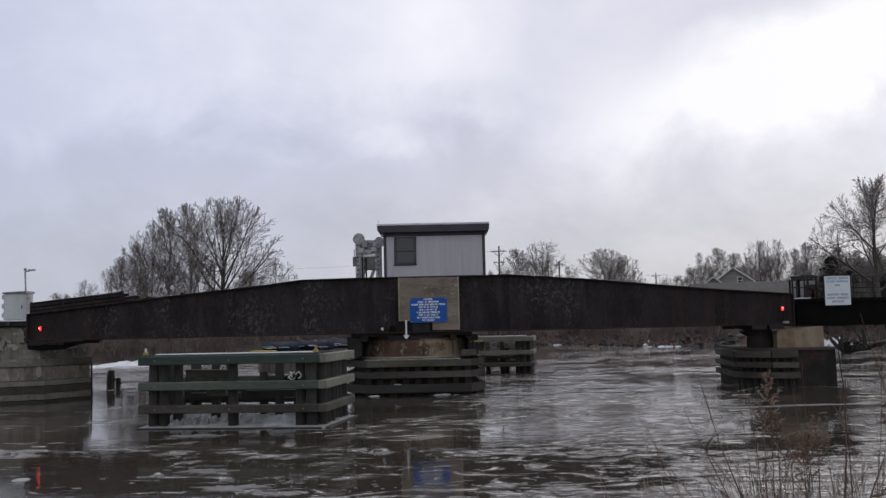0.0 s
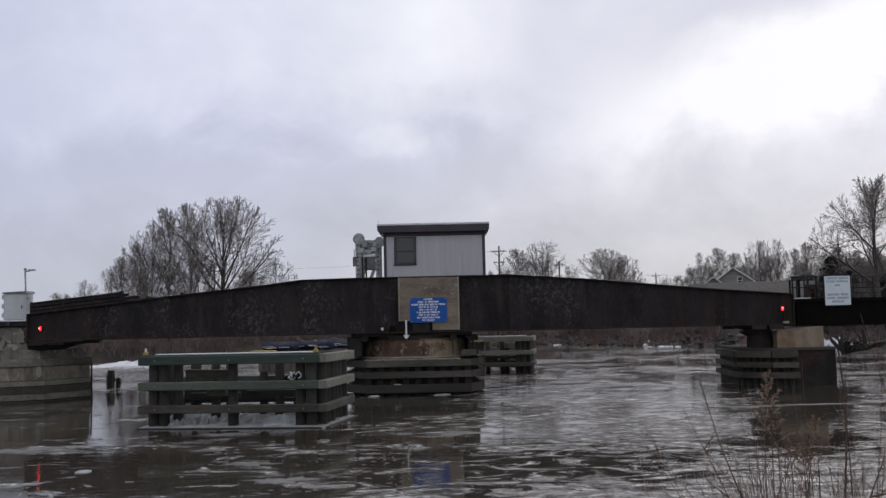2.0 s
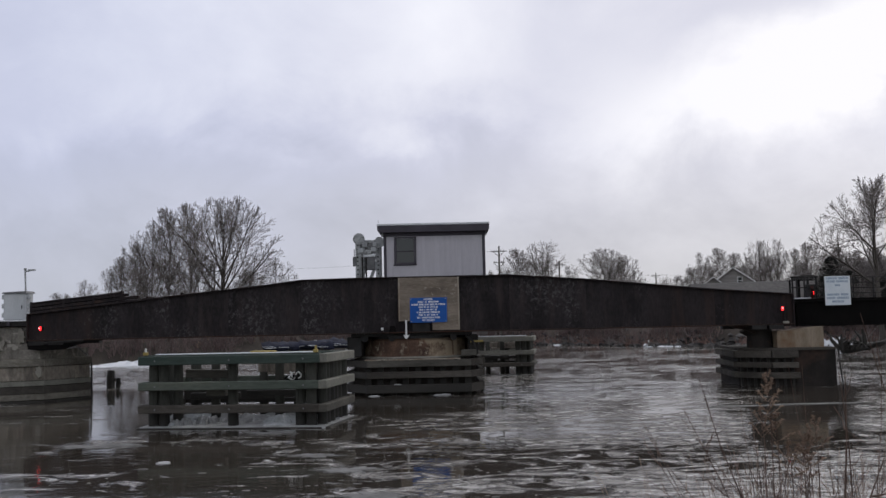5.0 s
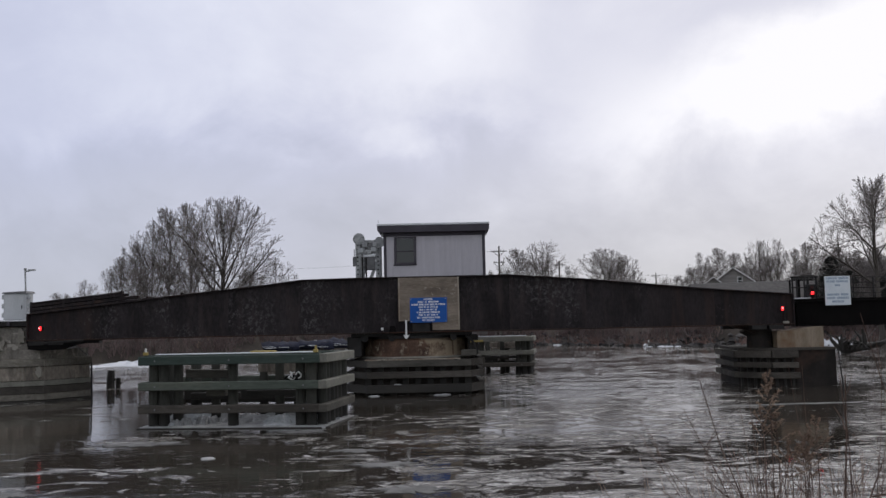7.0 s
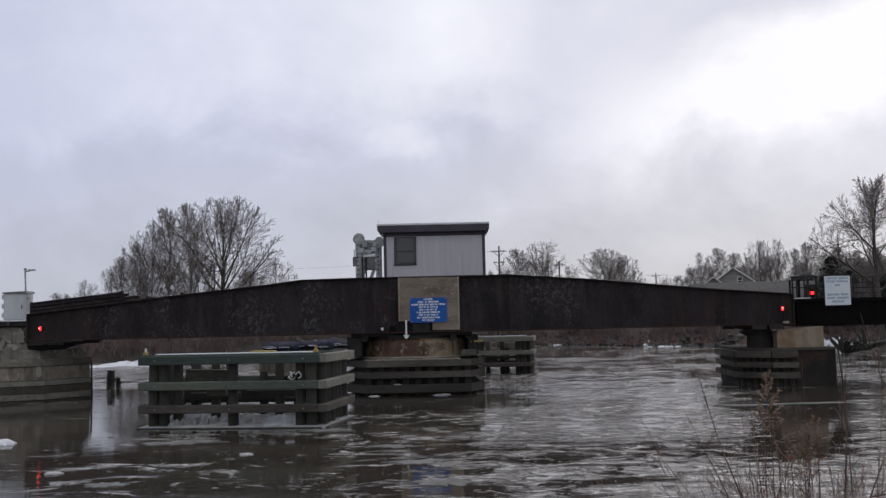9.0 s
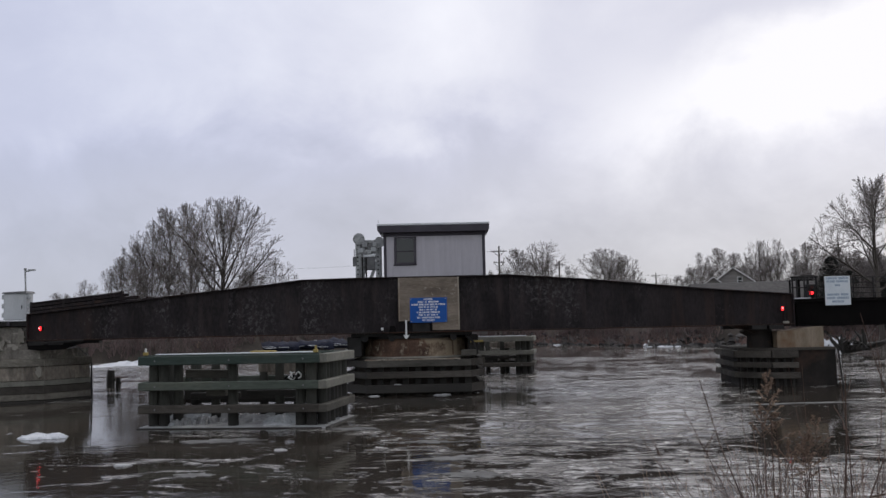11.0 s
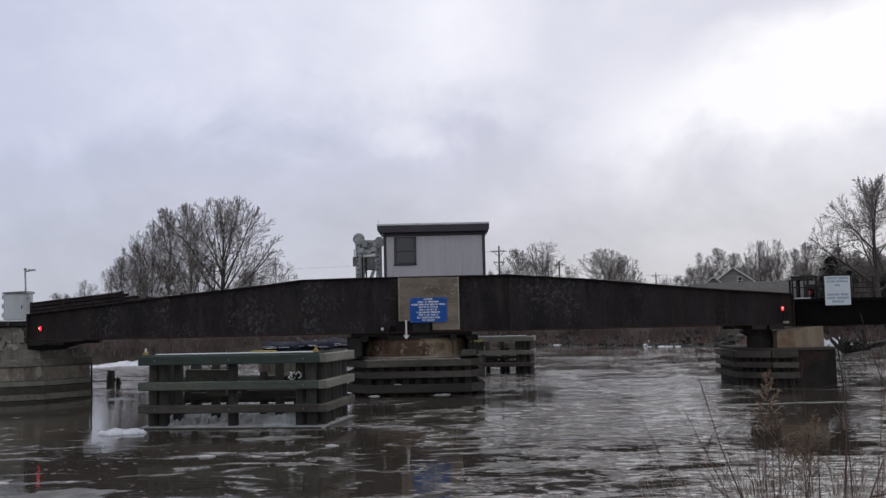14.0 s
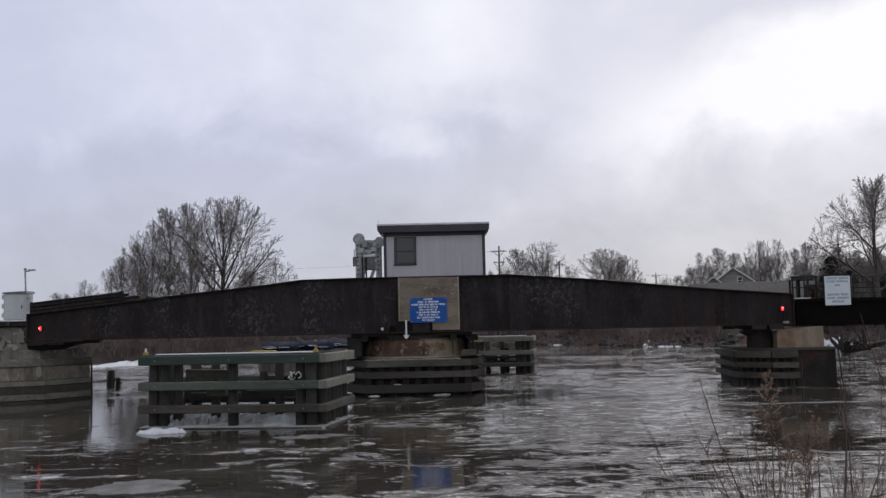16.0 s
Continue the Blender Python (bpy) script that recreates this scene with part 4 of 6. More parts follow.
def build_right_pier():
    p = thing("rest_pier", pose(0, 0, 0), "concrete rest pier with timber fenders in the river", "pier")
    plan = [(12.5, 44.0), (12.1, 39.9), (13.1, 38.72), (14.02, 38.55), (15.6, 38.55), (15.6, 44.0)]
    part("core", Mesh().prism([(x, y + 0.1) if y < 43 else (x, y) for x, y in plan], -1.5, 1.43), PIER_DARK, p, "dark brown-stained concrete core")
    part("capping", Mesh().prism(plan, 1.432, 1.53), TIMBER_BROWN, p)
    for z0, z1, mt, o in ((1.14, 1.42, TIMBER_BROWN, 0.03), (0.74, 0.96, TIMBER_BROWN, 0.03), (0.32, 0.56, TIMBER_BROWN, 0.07)):
        ring_planks(p, plan[:4], z0, z1, 0.2, (mt,), over=o)
    for (xa, ya), (xb, yb), n in ((plan[1], plan[2], 5), (plan[2], plan[3], 3)):
        for i in range(n):
            s = (i + 0.5) / n
            x, y = xa + (xb - xa) * s, ya + (yb - ya) * s
            part("fender_post", box(x - 0.05, x + 0.05, y + 0.03, y + 0.2, -0.8, 1.12), TIMBER_DARK, p)
    part("bearing_block", Mesh().profile([(13.42, 1.532), (15.3, 1.532), (15.3, 2.36), (14.45, 2.27), (14.3, 2.235), (13.42, 2.19)], 39.0, 40.3), RUSTY_BLOCK, p, "tan concrete block with rust streaks")
    part("bearing_drum", Mesh().tube([(12.98, 39.85, 1.532), (12.98, 39.85, 2.1), (12.9, 39.85, 2.25), (12.82, 39.85, 2.44)], [0.52, 0.5, 0.54, 0.7], 20), PIER_DARK, p, "dark rusty bearing drum")
    part("bearing_bracket", Mesh().profile([(11.75, 2.445), (11.9, 2.36), (12.3, 2.28), (12.6, 2.1), (12.75, 2.445)], 39.3, 39.9), RUST_EDGE, p)
    part("ladder", Mesh().tube([(15.64, 38.5, 1.45), (15.68, 38.4, 0.6), (15.73, 38.3, -0.3)], [0.03, 0.03, 0.03], 5), IRON, p)


def build_pier_ice():
    s = thing("pier_ice", pose(0, 0, 0), "broken grey ice caught along the pivot pier", "ice")
    rng = random.Random(64)
    for i in range(5):
        ob = part("ice_lump", lumpy_ice("ice_lump", rng.uniform(0.06, 0.2), rng.uniform(0.05, 0.1), rng.uniform(0.02, 0.05), 300 + i, DIRTY_ICE, 0.6), None, s)
        ob.location = (rng.uniform(-3.2, 1.3), 38.05 + rng.uniform(-0.05, 0.1), 0.0) if i > 0 else (-1.9, 38.25, 0.42)
    return s


build_centre_pier()
build_left_pier()
build_right_pier()


# ------------------------------------------------------------------ fenders
def build_fender(at, length, label, front=None, yellow=True):
    """A timber dolphin: piles at the corners, three rails round it and inner walings."""
    f = thing("timber_fender", at, label, "fender", "fenders beside the pier")
    depth = 2.85
    middle = front or TIMBER_GREEN_PALE
    front = front or TIMBER_GREEN
    piles = [(0.24, 0.22, 0.15), (0.53, 0.26, 0.16), (0.84, 0.5, 0.15), (2.6, 0.24, 0.15), (length - 0.7, 0.25, 0.15), (length - 0.42, 0.24, 0.16), (length - 0.16, 0.5, 0.15)]
    for k in range(5):
        piles.append((0.55 + k * (length - 0.95) / 4, depth - 0.22, 0.14))
    piles += [(1.6, 1.5, 0.14), (3.6, 1.3, 0.14), (length - 0.2, 0.95, 0.17), (0.62, depth - 0.56, 0.14), (length - 0.2, 1.42, 0.18), (length - 0.2, 1.9, 0.18), (length - 0.2, 2.34, 0.17), (length - 0.16, depth - 0.02, 0.19), (length - 0.5, depth - 0.1, 0.17), (0.25, 1.45, 0.15)]
    rng = random.Random(3)
    for x, y, r in piles:
        x += rng.uniform(-0.02, 0.02)
        # feet are wet to about 0.6; end posts carry the gap's shade up to 1.1
        dark_top = 1.1 if x > length - 0.3 and y > 0.6 else 0.6 + rng.uniform(-0.06, 0.06)
        post = part("round_post", Mesh().tube([(x, y, dark_top + 0.001), (x, y, 1.86)], [r - 0.004, r - 0.012], 12), PILE, f)
        part("wet_foot", Mesh().tube([(x, y, -1.4), (x, y, dark_top)], [r, r], 12), PILE_DARK, post, "dark wet foot of the post, shaded higher at the end")
    for z0, z1, mf, ms, o in ((1.78, 2.03, front, TIMBER_PALE, 0.02), (1.07, 1.30, middle, TIMBER_PALE, 0.06), (0.43, 0.65, TIMBER_BROWN, TIMBER_GREY, 0.05)):
        z, h = (z0 + z1) / 2, z1 - z0
        back = max(z, 0.6)
        part("rail", Mesh().beam((-0.05, -0.1, z), (length, -0.1, z), 0.28, h, 0.02), mf, f)
        part("rail", Mesh().beam((-0.05, depth + 0.1, back), (length + 0.1, depth + 0.1, back), 0.28, h, 0.02), mf, f)
        part("end_rail", Mesh().beam((length + 0.06, -0.22 - o, z + 0.004), (length + 0.06, depth + 0.34, z + 0.004), 0.24, h, 0.02), ms, f, "bleached end timber")
        part("end_rail", Mesh().beam((0.0, 0.06, z), (0.0, depth - 0.06, z), 0.24, h, 0.02), mf, f)
    part("cross_waling", Mesh().beam((2.9, 1.6, 1.6), (length - 0.9, 1.6, 1.6), 0.22, 0.26, 0.015), BOARDING, f)
    part("cross_waling", Mesh().beam((1.0, 0.75, 1.5), (2.45, 0.7, 1.47), 0.2, 0.24, 0.015), TIMBER_GREY, f)
    # the upper waling is pale, the lower ones near black
    for x0, x1, y, z0, z1 in ((0.45, 3.3, 1.85, 0.68, 0.98), (0.5, length - 0.5, 2.25, 0.53, 0.66), (2.7, length - 0.5, 0.95, 0.82, 0.98), (0.9, 2.4, 1.25, 0.72, 0.9), (2.95, 4.35, 2.2, 1.36, 1.72)):
        part("cross_waling", box(x0, x1, y, y + 0.18, z0, z1, c=0.015), BOARDING if z0 > 1.2 else TIMBER_DARK, f)
    # added dark backing that puts shade into the gaps behind the end posts
    part("end_board", box(length - 0.56, length - 0.5, 0.7, depth - 0.5, 0.25, 1.76), PILE_DARK, f)
    part("sill_timber", Mesh().beam((-0.1, -0.14, 0.0), (length + 0.02, -0.14, 0.0), 0.2, 0.06, 0.02), TIMBER_DARK, f, "wet timber at the waterline")
    part("sill_timber", Mesh().beam((length + 0.16, -0.2, 0.004), (length + 0.16, depth + 0.4, 0.004), 0.2, 0.06, 0.02), TIMBER_DARK, f, "wet timber at the waterline")
    part("block", box(1.75, 2.3, 0.3, 0.6, 0.86, 1.2), TIMBER_GREY, f)
    part("deck_board", box(0.0, length - 0.12, 0.05, 0.36, 2.032, 2.06), front, f)
    part("snow_cap", box(0.3, length - 0.25, 0.1, 0.5, 2.062, 2.085, c=0.01), SNOW, f, "thin snow on the top timber")
    if yellow:
        for k, (x, r, flat) in enumerate(((4.28, 0.09, 0.6), (4.38, 0.10, 0.9), (4.48, 0.10, 0.75), (4.33, 0.06, 1.3), (4.42, 0.08, 0.5), (4.53, 0.07, 1.1))):
            lift = 0.03 * (k > 2)
            loop = [(x + r * math.cos(a / 2 + k) * (1 + 0.3 * math.sin(a * 1.1 + k)), -0.04 + 0.03 * (k % 3) + 0.03 * math.sin(a + k), 1.32 + lift + r * flat * (1 + math.sin(a / 2 + k)) * (1 + 0.25 * math.sin(a * 0.9 + 2 * k))) for a in range(11)]
            part("rope_coil", Mesh().tube(loop, [0.018] * 11, 6), WHITE_PAINT if k % 2 else TARP_BLACK, f, "coil of mooring rope on the rail")
        part("yellow_board", box(length - 2.2, length - 1.5, 0.35, 0.62, 2.062, 2.13), YELLOW, f, "yellow painted board")
    for x in (0.1, length - 0.18) if yellow else ():
        post = part("marker_post", box(x - 0.06, x + 0.06, -0.1, 0.02, 2.062, 2.15), YELLOW, f, "yellow marker block")
        part("reflector", Mesh().tube([(x, -0.04, 2.151), (x, -0.04, 2.26)], [0.035, 0.03], 8), WHITE_PAINT if x < 1 else YELLOW, post)
    for x in (0.45, length / 2, length - 0.5):
        for z in (1.9, 1.18, 0.54):
            part("bolt", Mesh().tube([(x, -0.235, z), (x, -0.262, z)], [0.026, 0.02], 8), GALV_DARK, f)
    return f


FENDER_AT = Matrix.Translation((-8.62, 27.55, 0)) @ Matrix.Rotation(radians(-7.5), 4, "Z")
build_fender(FENDER_AT, 5.25, "green treated timber fender with ice frozen round its piles")
build_fender(Matrix.Translation((-0.6, 52.6, 0)) @ Matrix.Rotation(radians(-7.5), 4, "Z"), 5.25, "weathered grey timber fender standing behind the pivot pier", TIMBER_PALE, False)


def lumpy_ice(name, rx, ry, h, seed, material=None, rag=0.0):
    """An irregular floating slab with a broken edge and lumpy top, in local space."""
    rng = random.Random(seed)
    n = 26 if not rag else 56
    edge = []
    for k in range(n):
        a = 2 * math.pi * k / n
        q = 1 + 0.28 * noise.noise((math.cos(a) * 1.7 + seed * 3.1, math.sin(a) * 1.7, seed)) + 0.16 * noise.noise((math.cos(a) * 5, math.sin(a) * 5, seed + 9)) + rng.uniform(-0.05, 0.05)
        q = max(q + rag * (noise.noise((math.cos(a) * 3.2 + seed, math.sin(a) * 3.2, 4.0)) + 0.8 * noise.noise((math.cos(a) * 8 + seed, math.sin(a) * 8, 2.0))), 0.25)
        edge.append((math.cos(a) * rx * q, math.sin(a) * ry * q))
    m = Mesh()
    rings = ((1.0, -0.06, 0), (1.02, 0.012, 0), (0.94, 0.5, 1), (0.72, 0.75, 1), (0.45, 0.95, 1), (0.2, 1.0, 1))
    for s, z, lump in rings:
        for x, y in edge:
            px, py = x * s, y * s
            bump = 0.55 * noise.noise((px * 3.5 + seed, py * 3.5, 0.0)) + 0.35 * noise.noise((px * 9 + seed, py * 9, 1.0)) + 0.3 * noise.noise((px * 24 + seed, py * 24, 2.0))
            m.v.append((px, py, z if z <= 0.012 else max(h * (z + lump * bump), 0.012)))
    m.v.append((0, 0, h))
    for r in range(len(rings) - 1):
        for k in range(n):
            j = (k + 1) % n
            m.f.append((r * n + k, r * n + j, (r + 1) * n + j, (r + 1) * n + k))
    last = (len(rings) - 1) * n
    m.f += [(last + k, last + (k + 1) % n, len(m.v) - 1) for k in range(n)]
    return m.data(name, material or ICE, smooth=False, fix=False)


def build_fender_ice():
    s = thing("ice_shelf", FENDER_AT, "white ice and slush frozen round the fender piles", "ice")
    rng = random.Random(21)
    skirt = Mesh().prism([(0.0, -0.2), (2.0, -0.22), (3.6, -0.2), (5.36, -0.22), (5.46, 2.9), (5.2, 3.2), (0.2, 3.1), (-0.2, 1.6)], -0.05, 0.05)
    part("ice_sheet", skirt, DIRTY_ICE, s)
    for i in range(30):
        x, y = rng.uniform(0.5, 4.85), rng.uniform(0.45, 2.6)
        ob = part("ice_lump", lumpy_ice("ice_lump", rng.uniform(0.2, 0.6), rng.uniform(0.15, 0.45), rng.uniform(0.07, 0.24), 100 + i, DIRTY_ICE if i % 2 else ICE, 0.4), None, s)
        ob.location = (x, y, 0.03)


build_fender_ice()


build_pier_ice()


def build_piling_stub(x, y, top, r):
    s = thing("old_piling", pose(x, y, 0), "dark rotten piling stump standing in the river", "piling", "old pilings")
    part("stump", Mesh().tube([(0, 0, -1.4), (0.01, 0, top * 0.6), (0.03, 0.01, top)], [r, r * 0.98, r * 0.85], 10), PILE_DARK, s)
    part("cleat", box(r * 0.8, r * 0.8 + 0.1, -0.08, 0.08, top * 0.4, top * 0.56), PILE_DARK, s)


build_piling_stub(-16.42, 47.4, 0.88, 0.2)
build_piling_stub(-16.12, 47.6, 0.5, 0.12)


# ------------------------------------------------------------------ approaches
def build_cabinet():
    c = thing("signal_cabinet", pose(-19.25, 42.0, 3.33), "silver metal signal cabinet on the bridge approach", "cabinet")
    part("body", box(0, 1.0, 0, 0.7, 0, 1.2, c=0.02), CABINET, c)
    part("lid", Mesh().profile([(-0.06, 1.2), (1.06, 1.2), (1.0, 1.29), (0.0, 1.25)], -0.08, 0.78), GALV_DARK, c)
    part("door", box(0.08, 0.92, -0.03, -0.002, 0.06, 1.14), CABINET, c)
    part("handle", box(0.8, 0.84, -0.06, -0.031, 0.5, 0.68), IRON, c)
    for z in (0.15, 0.55, 0.95):
        part("hinge_box", box(1.002, 1.14, 0.05, 0.3, z, z + 0.22), GALV, c)
        part("hinge_box", box(-0.1, -0.002, 0.05, 0.3, z, z + 0.2), GALV, c)
    l = thing("lamp_post", pose(-18.28, 42.1, 3.33), "slim grey lamp post on the bridge approach", "lamp post")
    part("post", Mesh().tube([(0, 0, 0), (-0.08, 0, 2.2)], [0.05, 0.035], 8), GALV, l)
    part("arm", Mesh().tube([(-0.08, 0, 2.15), (0.3, 0, 2.2)], [0.03, 0.025], 6), GALV, l)
    part("lamp_head", box(0.06, 0.36, -0.06, 0.06, 2.17, 2.25), GALV, l)
    part("sensor", box(-0.13, -0.03, -0.05, 0.05, 2.2, 2.3), GALV, l)


def build_approach():
    a = thing("approach_span", pose(14.5, 40, 0), "dark steel girder approach span with pipe railing", "bridge")
    part("girder", box(0.12, 34, 0.0, 0.06, 2.42, 3.36), STEEL_BLACK, a)
    part("girder", box(0.12, 34, 3.6, 3.66, 2.42, 3.36), STEEL_BLACK, a)
    for y in (-0.12, 3.55):
        part("top_flange", box(0.1, 34, y, y + 0.3, 3.361, 3.42), STEEL_BLACK, a)
        part("bottom_flange", box(0.1, 34, y, y + 0.3, 2.36, 2.419), STEEL_BLACK, a)
    for i in range(20):
        x = 0.6 + i * 1.7
        part("stiffener", box(x, x + 0.03, 0.061, 0.16, 2.42, 3.36), STEEL_BLACK, a)
    part("deck", box(0.1, 34, 0.02, 3.9, 3.422, 3.5), STEEL_BLACK, a)
    part("snow_strip", box(0.1, 0.72, -0.12, 0.3, 3.502, 3.54), SNOW, a, "snow lying on the deck edge")
    for i in range(22):
        x = 2.55 + i * 0.83
        part("rail_post", Mesh().tube([(x, 0.05, 3.5), (x, 0.05, 4.36)], [0.028, 0.028], 6), IRON, a)
    for z in (3.7, 3.92, 4.14, 4.35):
        part("hand_rail", Mesh().tube([(2.5, 0.05, z), (20, 0.05, z)], [0.02, 0.02], 6), IRON, a)
    # gate frame at the joint with the swing span
    for x in (0.12, 0.3, 0.62, 0.75, 1.12):
        part("gate_post", box(x - 0.03, x + 0.03, 0.3, 0.38, 3.5, 4.42), IRON, a)
    part("gate_bar", box(0.05, 1.2, 0.3, 0.38, 4.38, 4.45), IRON, a)
    part("gate_bar", box(0.05, 0.8, 0.3, 0.36, 3.95, 4.0), IRON, a)
    # far piers of the approach
    part("bent", box(9.5, 10.4, 0.1, 3.5, -1.4, 2.358), CONCRETE_DARK, a)
    part("bent", box(20, 21, 0.1, 3.5, -1.4, 2.358), CONCRETE_DARK, a)


def build_flasher():
    s = thing("flashing_signal", pose(15.37, 40.42, 3.5), "black two-lamp signal head, lower lamp flashing red", "signal")
    part("mast", Mesh().tube([(0, 0.14, 0), (0, 0.14, 0.6)], [0.03, 0.03], 8), IRON, s)
    housing = Mesh().box(-0.15, 0.15, 0.02, 0.1, 0.03, 0.6).box(-0.15, -0.125, -0.27, 0.018, 0.03, 0.6).box(0.125, 0.15, -0.27, 0.018, 0.03, 0.6)
    housing.box(-0.124, 0.124, -0.26, 0.018, 0.37, 0.6).box(-0.124, -0.066, -0.29, -0.271, 0.03, 0.368).box(0.066, 0.124, -0.29, -0.271, 0.03, 0.368)
    part("housing", housing, IRON, s)
    part("dark_lens", Mesh().tube([(0, -0.262, 0.48), (0, -0.28, 0.48)], [0.08, 0.07], 14), RED_OFF, s)
    # added lamp drum, part lit glass, part dark: turning in its housing makes the blink
    n = 20
    rings = ((0.08, -0.072), (0.122, -0.046), (0.136, 0.0), (0.122, 0.046), (0.08, 0.072))
    verts = [(r * math.cos(2 * math.pi * k / n), r * math.sin(2 * math.pi * k / n), z) for r, z in rings for k in range(n)]
    faces = [(i * n + k, i * n + (k + 1) % n, (i + 1) * n + (k + 1) % n, (i + 1) * n + k) for i in range(4) for k in range(n)] + [tuple(range(n))[::-1], tuple(range(4 * n, 5 * n))]
    me = bpy.data.meshes.new("lamp_drum")
    me.from_pydata(verts, [], faces)
    me.materials.append(RED_OFF)
    me.materials.append(RED_ON)
    for k in range(4 * n):
        me.polygons[k].material_index = 1 if 11 <= k % n <= 18 else 0
    d = new("lamp_drum", me)
    d.parent = s
    d.location = (0, -0.125, 0.24)
    tagged(d, "added turning drum, lit on one side, that makes the lamp blink")
    return d


def build_channel_sign():
    s = thing("channel_sign", pose(15.72, 39.72, 3.2), "white channel sign with faded blue lettering", "sign")
    part("board", box(0, 1.05, -0.03, 0.0, 0, 1.2, c=0.006), SIGN_WHITE, s)
    rng = random.Random(8)
    for z, w, words in ((1.11, 0.92, [8, 7]), (0.98, 0.9, [5, 7]), (0.82, 0.22, [4]), (0.44, 0.88, [8, 5]), (0.3, 0.92, [5, 7]), (0.15, 0.5, [7])):
        unit = w / (sum(words) + 0.8 * (len(words) - 1))
        x = 0.525 - w / 2
        for n in words:
            m = Mesh()
            for k in range(n):
                m.box(x + k * unit, x + k * unit + rng.uniform(0.7, 0.95) * unit, -0.034, -0.0305, z - 0.044, z + 0.044, c=0.001)
            part("lettering", m, LETTER_BLUE, s)
            x += (n + 0.8) * unit
    for x in (0.2, 0.8):
        part("bracket", box(x, x + 0.06, 0.002, 0.17, 0.03, 1.1), GALV_DARK, s)


build_cabinet()
build_approach()
flasher = build_flasher()
build_channel_sign()


# ------------------------------------------------------------------ trees
def grow_tree(seed, limbs=9, tilt=(6, 58), bole=0.16, wide=0.36, low=0.2, counts=(9, 7, 5, 4), ratio=0.5, angle=38, twig=0.0010, limb=0.009, lift=0.05, wob=0.07, fork=0.0):
    """A bare tree of unit height: trunk and limbs in one mesh, finer branches in another. Limbs rise out of the bole over its upper
    part and bear side branches to four orders; an egg-shaped envelope, wide to each side, bounds their lengths."""
    rng = random.Random(seed)
    wood, fine = Mesh(), Mesh()
    mid, half = (1 + low) / 2, (1 - low) / 2

    def room(p, d):
        """How far it is from p along d to the envelope."""
        s = Vector((1 / wide, 1 / wide, 1 / half))
        q, e = Vector((p.x * s.x, p.y * s.y, (p.z - mid) * s.z)), Vector((d.x * s.x, d.y * s.y, d.z * s.z))
        a, b, c = e.dot(e), q.dot(e), q.dot(q) - 1.0
        disc = b * b - a * c
        return max((-b + math.sqrt(disc)) / a, 0.0) if disc > 0 else 0.0

    def branch(p, d, length, radius, level):
        if level == len(counts):
            fine.spike(p, p + d * length, max(radius, twig))
            return
        n = (7, 5, 3, 1)[level]
        pts, dirs, rad = [p], [d], [radius]
        for i in range(n):
            d = (d + Vector((rng.gauss(0, wob), rng.gauss(0, wob), rng.gauss(lift, wob * 0.7)))).normalized()
            p = p + d * length / n
            pts.append(p)
            dirs.append(d)
            rad.append(max(radius * (1 - 0.82 * (i + 1) / n), twig))
        if level == 3:
            fine.spike(pts[0], pts[1], rad[0])
        else:
            (wood if level < 2 else fine).tube(pts, rad, 6 if level == 0 else 4 if level == 1 else 3, cap=False)
        count = counts[level]
        turn = rng.uniform(0, 6.28)
        for k in range(count):
            s = (0.16 if level else 0.22) + 0.84 * ((k + rng.uniform(0.2, 0.8)) / count)
            s = min(s, 0.99)
            i = min(int(s * n), n - 1)
            a = pts[i].lerp(pts[i + 1], s * n - i)
            axis = dirs[i + 1].orthogonal()
            turn += 2.4 + rng.gauss(0, 0.35)
            axis.rotate(Matrix.Rotation(turn, 3, dirs[i + 1]))
            nd = Matrix.Rotation(radians(rng.gauss(angle, 8) * (1 - 0.35 * s)), 3, axis) @ dirs[i + 1]
            nd = (nd + Vector((0, 0, lift * 1.5))).normalized()
            size = length * ratio * (1 - 0.5 * s) * rng.uniform(0.7, 1.25)
            size = min(size, room(a, nd) * rng.uniform(0.85, 1.2) + 0.012)
            if size > 0.008:
                branch(a, nd, size, max(rad[i + 1] * rng.uniform(0.5, 0.75), twig), level + 1)

    lean = Vector((rng.gauss(0, 0.015), rng.gauss(0, 0.015), 0))
    top = bole + (0.55 if not fork else 0.02)
    spine = [Vector((0, 0, -0.05)), Vector((0, 0, bole * 0.5)) + lean * 0.5, Vector((0, 0, bole)) + lean, Vector((0, 0, top)) + lean * 2]
    thick = limb * 2.1
    wood.tube(spine, [thick * 1.25, thick, thick * 0.92, thick * (0.3 if not fork else 0.85)], 8, cap=False)
    for k in range(limbs):
        s = (k + 0.5) / limbs
        t = radians(tilt[1] + (tilt[0] - tilt[1]) * s + rng.gauss(0, 4))
        turn = 2.4 * k + rng.uniform(-0.35, 0.35)
        d = Vector((math.sin(t) * math.cos(turn), math.sin(t) * math.sin(turn), math.cos(t)))
        p = spine[2].lerp(spine[3], s * s * (1 if not fork else 0.6))
        if k < limbs // 3:
            p = spine[1].lerp(spine[2], 0.35 + 0.65 * s)
        branch(p, d, max(room(p, d), 0.05) * rng.uniform(0.86, 1.04), limb * (1.1 - 0.45 * s) * rng.uniform(0.8, 1.15), 0)
    return wood.data("trunk", BARK, smooth=True, fix=False), fine.data("crown", TWIG, fix=False), wide


